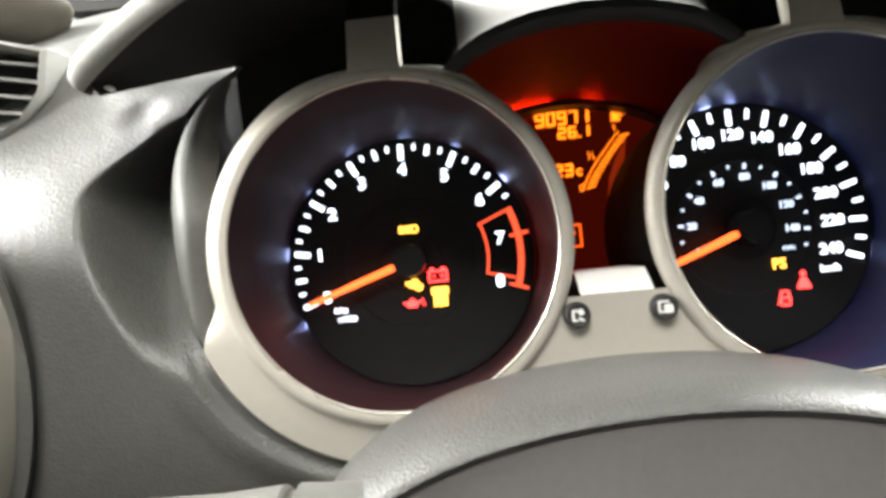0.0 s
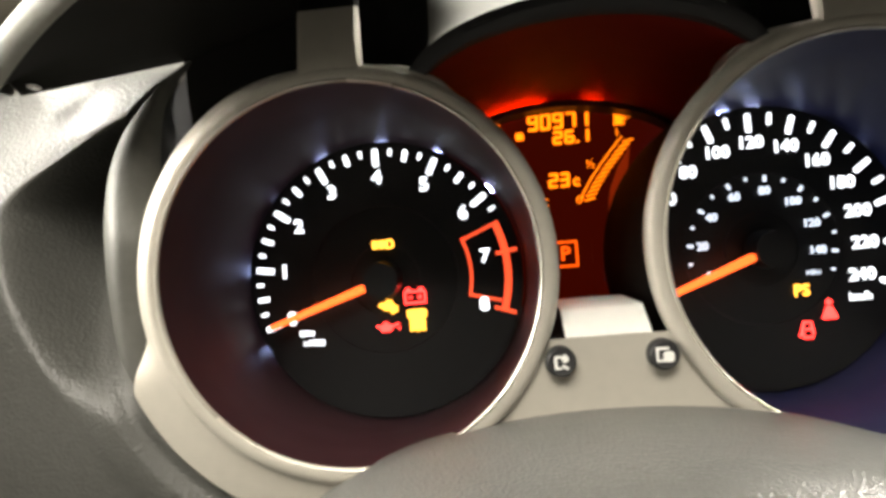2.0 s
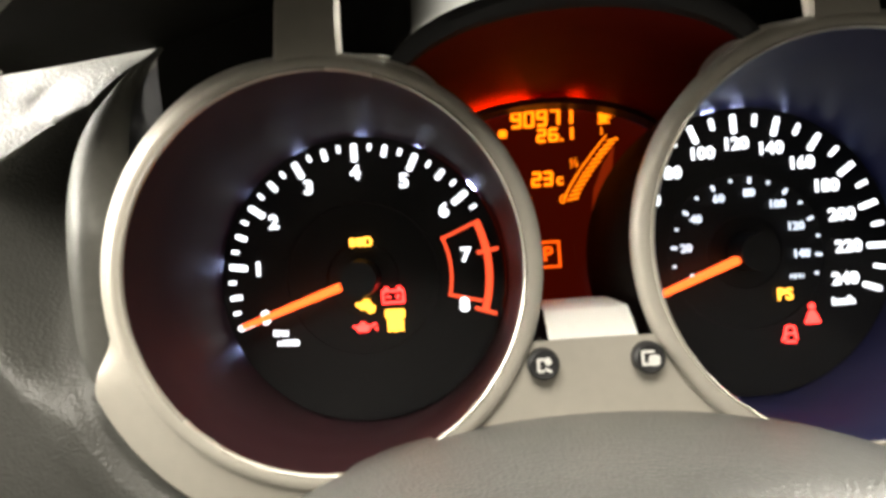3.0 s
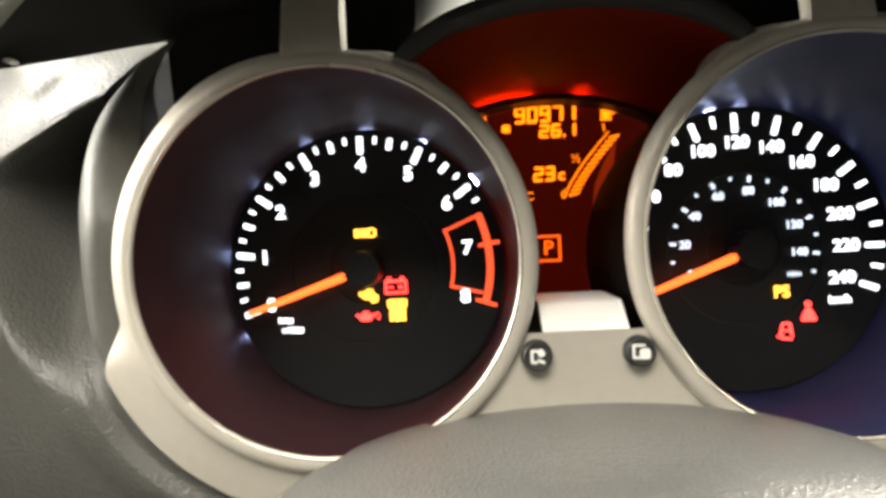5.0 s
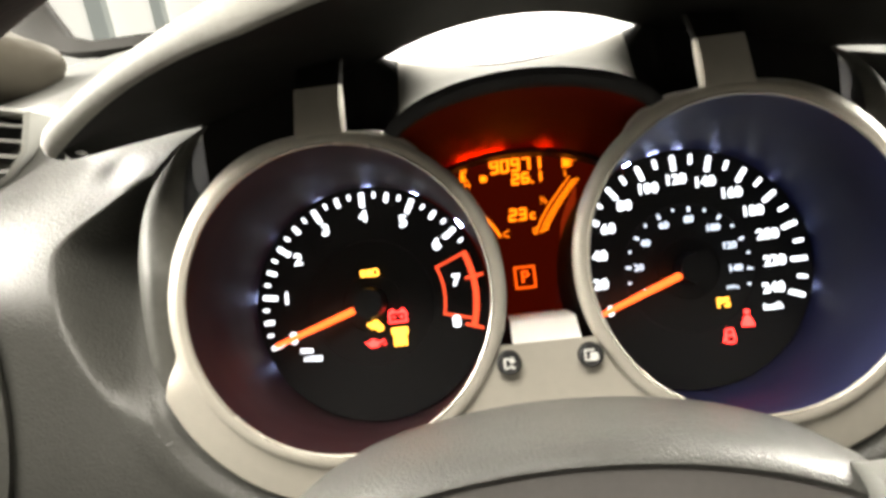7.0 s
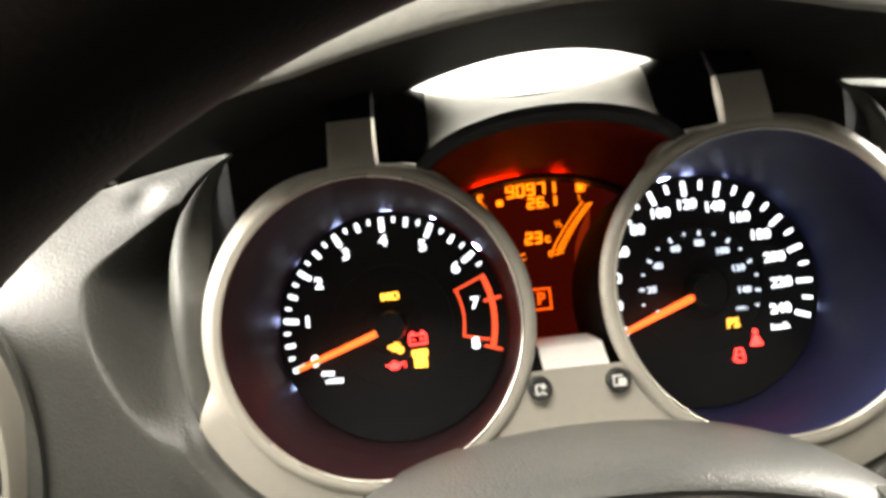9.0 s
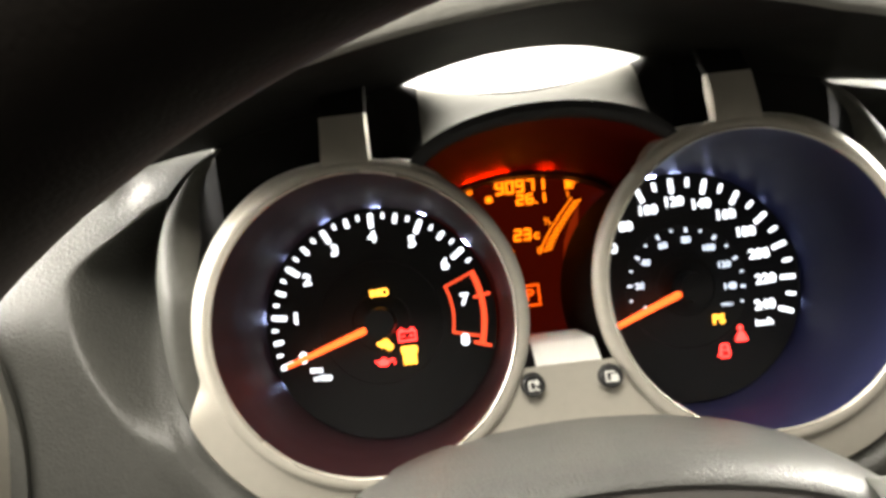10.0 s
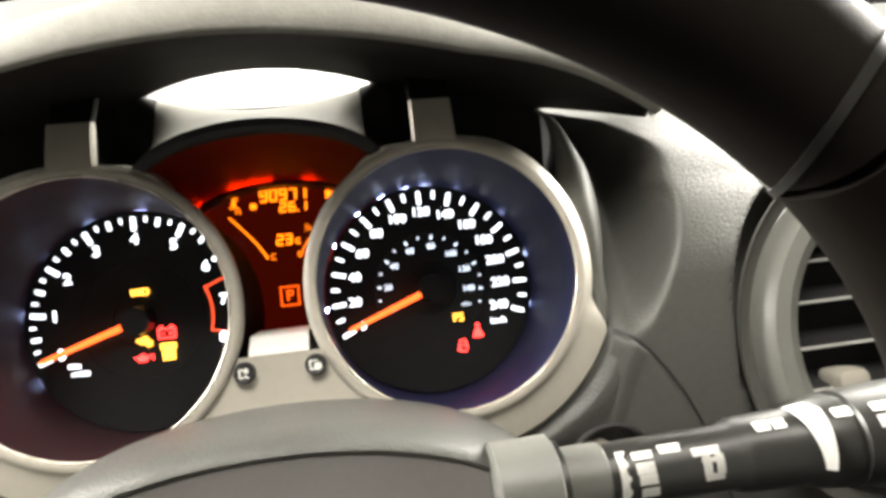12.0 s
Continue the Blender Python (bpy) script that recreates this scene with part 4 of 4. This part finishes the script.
symbol("trip_marker", -0.0134, 0.0472, DY, ((0, 0, 3.0, 2.8, 0),), LCD_ON, display, "small orange square")
symbol("button_print", -0.0126, -0.0216, -0.0689, ((-1.4, 0, 0.7, 2.6, 0), (-0.8, 1.4, 1.6, 0.6, 0), (-0.8, -1.4, 1.6, 0.6, 0), (0.9, 0.9, 1.6, 1.8, 30), (0.9, -1.2, 1.8, 0.7, -30)), PRINT, left_button, "white printed sign")
symbol("button_print", 0.0127, -0.0216, -0.0689, ((-0.6, 1.7, 3.2, 0.6, 0), (-0.6, -1.3, 3.2, 0.6, 0), (-1.9, 0.2, 0.6, 3.0, 0), (0.8, -0.4, 2.6, 2.6, 0)), PRINT, right_button, "white printed sign")

# ---- air vents ----
def air_vent(label, vx, vz, rx, rz, y0, band, slats, mat):
    ob = thing("air_vent", label, "air vent", group="air vents in the dashboard")
    turn = [2 * math.pi * i / 72 for i in range(72)]
    prof = [(1 + band + 0.03, y0 + 0.016), (1 + band, y0 + 0.006), (1 + band * 0.75, y0 + 0.001), (1 + band * 0.4, y0), (1.02, y0 + 0.003), (0.98, y0 + 0.012), (0.95, y0 + 0.040)]
    rows = [[(vx + rx * k * math.cos(a), y, vz + rz * (1 + (k - 1) * rx / rz) * math.sin(a)) for a in turn] for k, y in prof]
    part("vent_ring", sheet(rows, True), mat, ob, "satin grey ring")
    part("vent_groove", sheet([[(vx + rx * k * math.cos(a), y, vz + rz * (1 + (k - 1) * rx / rz) * math.sin(a)) for a in turn] for k, y in ((1 + band + 0.24, y0 + 0.0040), (1 + band + 0.20, y0 + 0.0085), (1 + band + 0.02, y0 + 0.0110))], True), POD_SKIN, ob, "dark groove round the ring")
    part("vent_cup", sheet([[(vx + rx * k * math.cos(a), y, vz + rz * k * math.sin(a)) for a in turn] for k, y in ((0.97, y0 + 0.014), (0.93, y0 + 0.045), (0.01, y0 + 0.046))], True), BLACK, ob, "black inside")
    for dz in slats:
        w = rx * math.sqrt(max(1 - (dz / rz) ** 2, 0.05)) * 0.95
        part("slat_trim", block(vx - w * 0.92, vx + w * 0.92, y0 + 0.0128, y0 + 0.0142, vz + dz - 0.0006, vz + dz + 0.0006, 0.0003), SLAT_EDGE, ob, "bright edge of a slat")
        part("slat", solid([[(vx + k * w, y0 + 0.014 + d, vz + dz + e) for d, e in ((0, 0), (0.001, 0.0012), (0.016, 0.0050), (0.017, 0.0036), (0.001, -0.0012))] for k in (-1, -0.5, 0, 0.5, 1)]), BLACK, ob)
    return ob


air_vent("oval side air vent with a pale satin ring", -0.2240, -0.030, 0.034, 0.058, -0.071, 0.13, (-0.03, -0.01, 0.01, 0.03), SATIN)
air_vent("large round air vent with grey ring and black slats", 0.2430, -0.035, 0.0405, 0.050, -0.073, 0.38, (-0.0235, -0.006, 0.013, 0.030), STALK_GREY)

knob_vent = bpy.data.objects["air_vent.001"]
rows = [[(0.2290 + kx * x, y, -0.0560 + kx * z) for x, z in rounded(0.0150, 0.0100, 0.0035, 4)] for kx, y in ((0.85, -0.050), (1.0, -0.056), (1.0, -0.0615), (0.88, -0.0640), (0.5, -0.0648))]
part("vent_knob", solid(rows), SATIN, knob_vent, "pale rounded knob on a slat")

# ignition switch in the lower trim, half hidden by the stalk
ignition = thing("ignition_switch", "round cream key barrel in a dark recess under the stalk", "ignition switch")
turn = [2 * math.pi * i / 40 for i in range(40)]
part("recess", sheet([[(0.1195 + r * 1.35 * math.cos(a), y, -0.0690 + r * math.sin(a)) for a in turn] for r, y in ((0.0118, -0.0685), (0.0108, -0.0700), (0.0098, -0.0690), (0.0092, -0.0600), (0.0002, -0.0600))], True), BLACK, ignition, "dark oval recess")
part("key_barrel", sheet([[(0.1160 + r * math.cos(a), y, -0.0700 + r * math.sin(a)) for a in turn] for r, y in ((0.0064, -0.060), (0.0064, -0.0735), (0.0058, -0.0748), (0.0030, -0.0750), (0.0002, -0.0745))], True), SATIN, ignition, "cream key barrel")

# demister grille at the dashboard's end
demister = thing("demister_grille", "small grey side demister grille with curved slats", "air vent")
outline = [(-0.1925, 0.0905), (-0.1945, 0.0760), (-0.2010, 0.0665), (-0.2110, 0.0600), (-0.2260, 0.0580), (-0.2420, 0.0640), (-0.2440, 0.0820), (-0.2360, 0.0925), (-0.2100, 0.0950)]
gc = (-0.2170, 0.0775)
rows = []
for k, y in ((1.12, -0.014), (1.08, -0.0260), (1.0, -0.0275), (0.93, -0.0255), (0.90, -0.013)):
    rows.append([(mix(gc[0], x, k), y + 0.10 * (x - gc[0]), mix(gc[1], z, k)) for x, z in outline])
part("grille_frame", sheet(rows, True), STALK_GREY, demister)
part("grille_back", slab([(mix(gc[0], x, 0.93), mix(gc[1], z, 0.93)) for x, z in outline], -0.015, 0.002), BLACK, demister, smooth=False)
for j in range(5):
    z = 0.0640 + 0.0064 * j
    part("slat", solid([[(x, -0.024 + 0.10 * (x - gc[0]) + d, z + e + 0.35 * (x + 0.217) * -0.5) for d, e in ((0, 0), (0.0006, 0.0012), (0.008, 0.0026), (0.008, 0.0010))] for x in (-0.239, -0.225, -0.210, -0.1965 - 0.002 * (j < 2))]), STALK_GREY, demister)

# ---- panel gaps in the dashboard ----
def dash_y(x, z):
    """Depth of the dashboard's front at a breadth and height below the crest."""
    lo, hi = 0.0, 0.6
    for _ in range(18):
        m = (lo + hi) / 2
        lo, hi = (m, hi) if side_line(m)[1] < z else (lo, m)
    p0, p1 = 0.08, 0.26
    for _ in range(18):
        m = (p0 + p1) / 2
        p0, p1 = (m, p1) if dash_point(m, lo)[0] < x else (p0, m)
    return dash_point(p0, lo)[1]


def trim_point(f):
    g = min(max(f, 0), 0.9999) * (len(TRIM) - 3)
    k = int(g) + 1
    return mix(TRIM[k][0], TRIM[k + 1][0], g - k + 1), mix(TRIM[k][1], TRIM[k + 1][1], g - k + 1)


# lower trim panel beside the column, standing a little proud, with a dark joint along its edge
gap, panel = [], []
for i in range(61):
    x, z = trim_point(i / 60)
    x1, z1 = trim_point(i / 60 + 0.02) if i < 58 else (x + 0.0004, z - 0.001)
    n = Vector((z - z1, x1 - x)).normalized()
    y = dash_y(x, z)
    gap.append([(x + n.x * k, y - d, z + n.y * k) for k, d in ((0.0018, -0.002), (0.0016, 0.0006), (0.0002, 0.0008), (-0.001, 0.0008))])
    row = [(x - n.x * k, y - d, z - n.y * k) for k, d in ((-0.0002, -0.001), (0.0, 0.0012), (0.0006, 0.0026), (0.0016, 0.0032), (0.003, 0.0033))]
    base = row[-1]
    for j in range(1, 9):
        px, pz = mix(base[0], 0.098, 0.96 * j / 8), mix(base[2], -0.125, j / 8) if j else base[2]
        row.append((px, mix(base[1], -0.052, j / 8), pz))
    panel.append(row)
part("panel_gap", sheet(gap), BLACK, dashboard, "narrow dark joint")
part("lower_trim_panel", sheet(panel), DASH, dashboard, "grey lower trim panel with a rounded edge")

# ---- cabin shell ----
def box_wall(name, x0, x1, y0, y1, z0, z1, mat, label, category):
    ob = part(name, block(x0, x1, y0, y1, z0, z1, 0.004), mat, None)
    ob.matrix_world = pose(0, 0, 0.95)
    return tagged(ob, label, category, kind="structure")


# headliner and seat back stay out of view; added for lens reflections and fill
box_wall("headliner", -0.75, 1.0, -1.7, -0.10, 0.97, 1.01, HEADLINER, "unseen beige fabric headliner of the car roof, bouncing light", "ceiling")
box_wall("floor", -0.75, 1.0, -1.7, 0.4, -0.72, -0.68, BLACK, "dark carpeted car floor", "floor")
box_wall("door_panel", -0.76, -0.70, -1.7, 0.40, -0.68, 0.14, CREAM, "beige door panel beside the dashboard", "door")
box_wall("seat_wall", -0.75, 1.0, -1.36, -1.30, -0.68, 0.45, SEAT, "unseen grey cloth seat back closing the cabin, reflected in the lenses", "wall")
garage = thing("garage_wall", "pale garage wall with upright battens beyond the windscreen, glowing by emission", "wall", kind="backdrop")
garage.matrix_world = pose(0, 0, 0.95)
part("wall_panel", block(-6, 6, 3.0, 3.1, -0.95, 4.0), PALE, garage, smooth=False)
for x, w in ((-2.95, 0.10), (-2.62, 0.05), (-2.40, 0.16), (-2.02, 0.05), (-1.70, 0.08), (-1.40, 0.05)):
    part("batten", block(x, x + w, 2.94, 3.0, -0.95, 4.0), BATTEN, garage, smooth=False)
box_wall("garage_floor", -6, 6, -6, 3.0, -1.05, -0.95, CONCRETE, "grey concrete garage floor", "floor")
PILLAR = ((0.090, -0.300, 0.06), (0.121, -0.278, 0.06), (0.131, -0.254, 0.06), (0.140, -0.242, 0.062), (0.149, -0.235, 0.065), (0.157, -0.240, 0.065), (0.168, -0.262, 0.06), (0.21, -0.33, 0.0), (0.40, -0.46, -0.25), (0.74, -0.62, -0.62))
rows = []
for i in range(len(PILLAR) - 1):
    p = [PILLAR[max(i - 1, 0)], PILLAR[i], PILLAR[i + 1], PILLAR[min(i + 2, len(PILLAR) - 1)]]
    for j in range(6):
        f = j / 6
        z, x, y = [0.5 * (2 * p[1][k] + (p[2][k] - p[0][k]) * f + (2 * p[0][k] - 5 * p[1][k] + 4 * p[2][k] - p[3][k]) * f * f + (3 * p[1][k] - p[0][k] - 3 * p[2][k] + p[3][k]) * f ** 3) for k in (0, 1, 2)]
        rows.append([(x + dx, y + dy, z) for dx, dy in ((-0.10, -0.040), (-0.06, -0.036), (-0.03, -0.026), (-0.012, -0.014), (-0.003, -0.004), (0.0, 0.006), (-0.004, 0.016), (-0.03, 0.05), (-0.10, 0.07))])
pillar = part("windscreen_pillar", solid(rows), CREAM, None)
pillar.matrix_world = ROOT
tagged(pillar, "beige windscreen pillar trim", "pillar", kind="structure")
rows = []
for i in range(60):
    x = -0.56 + 0.02 * i
    t = max(-x - 0.335, 0) / 0.085
    low, high = 0.225 + 0.028 * min(t, 1.3), 0.236 + 0.15 * t ** 1.1
    rows.append([(x, y, z) for y, z in ((0.246, low), (0.246, mix(low, high, 0.8)), (0.250, high), (0.262, high), (0.262, low))])
frit = part("windscreen_seal", solid(rows), LINING_SHADE, None)
frit.matrix_world = ROOT
tagged(frit, "black seal along the foot of the windscreen", "seal", kind="structure")
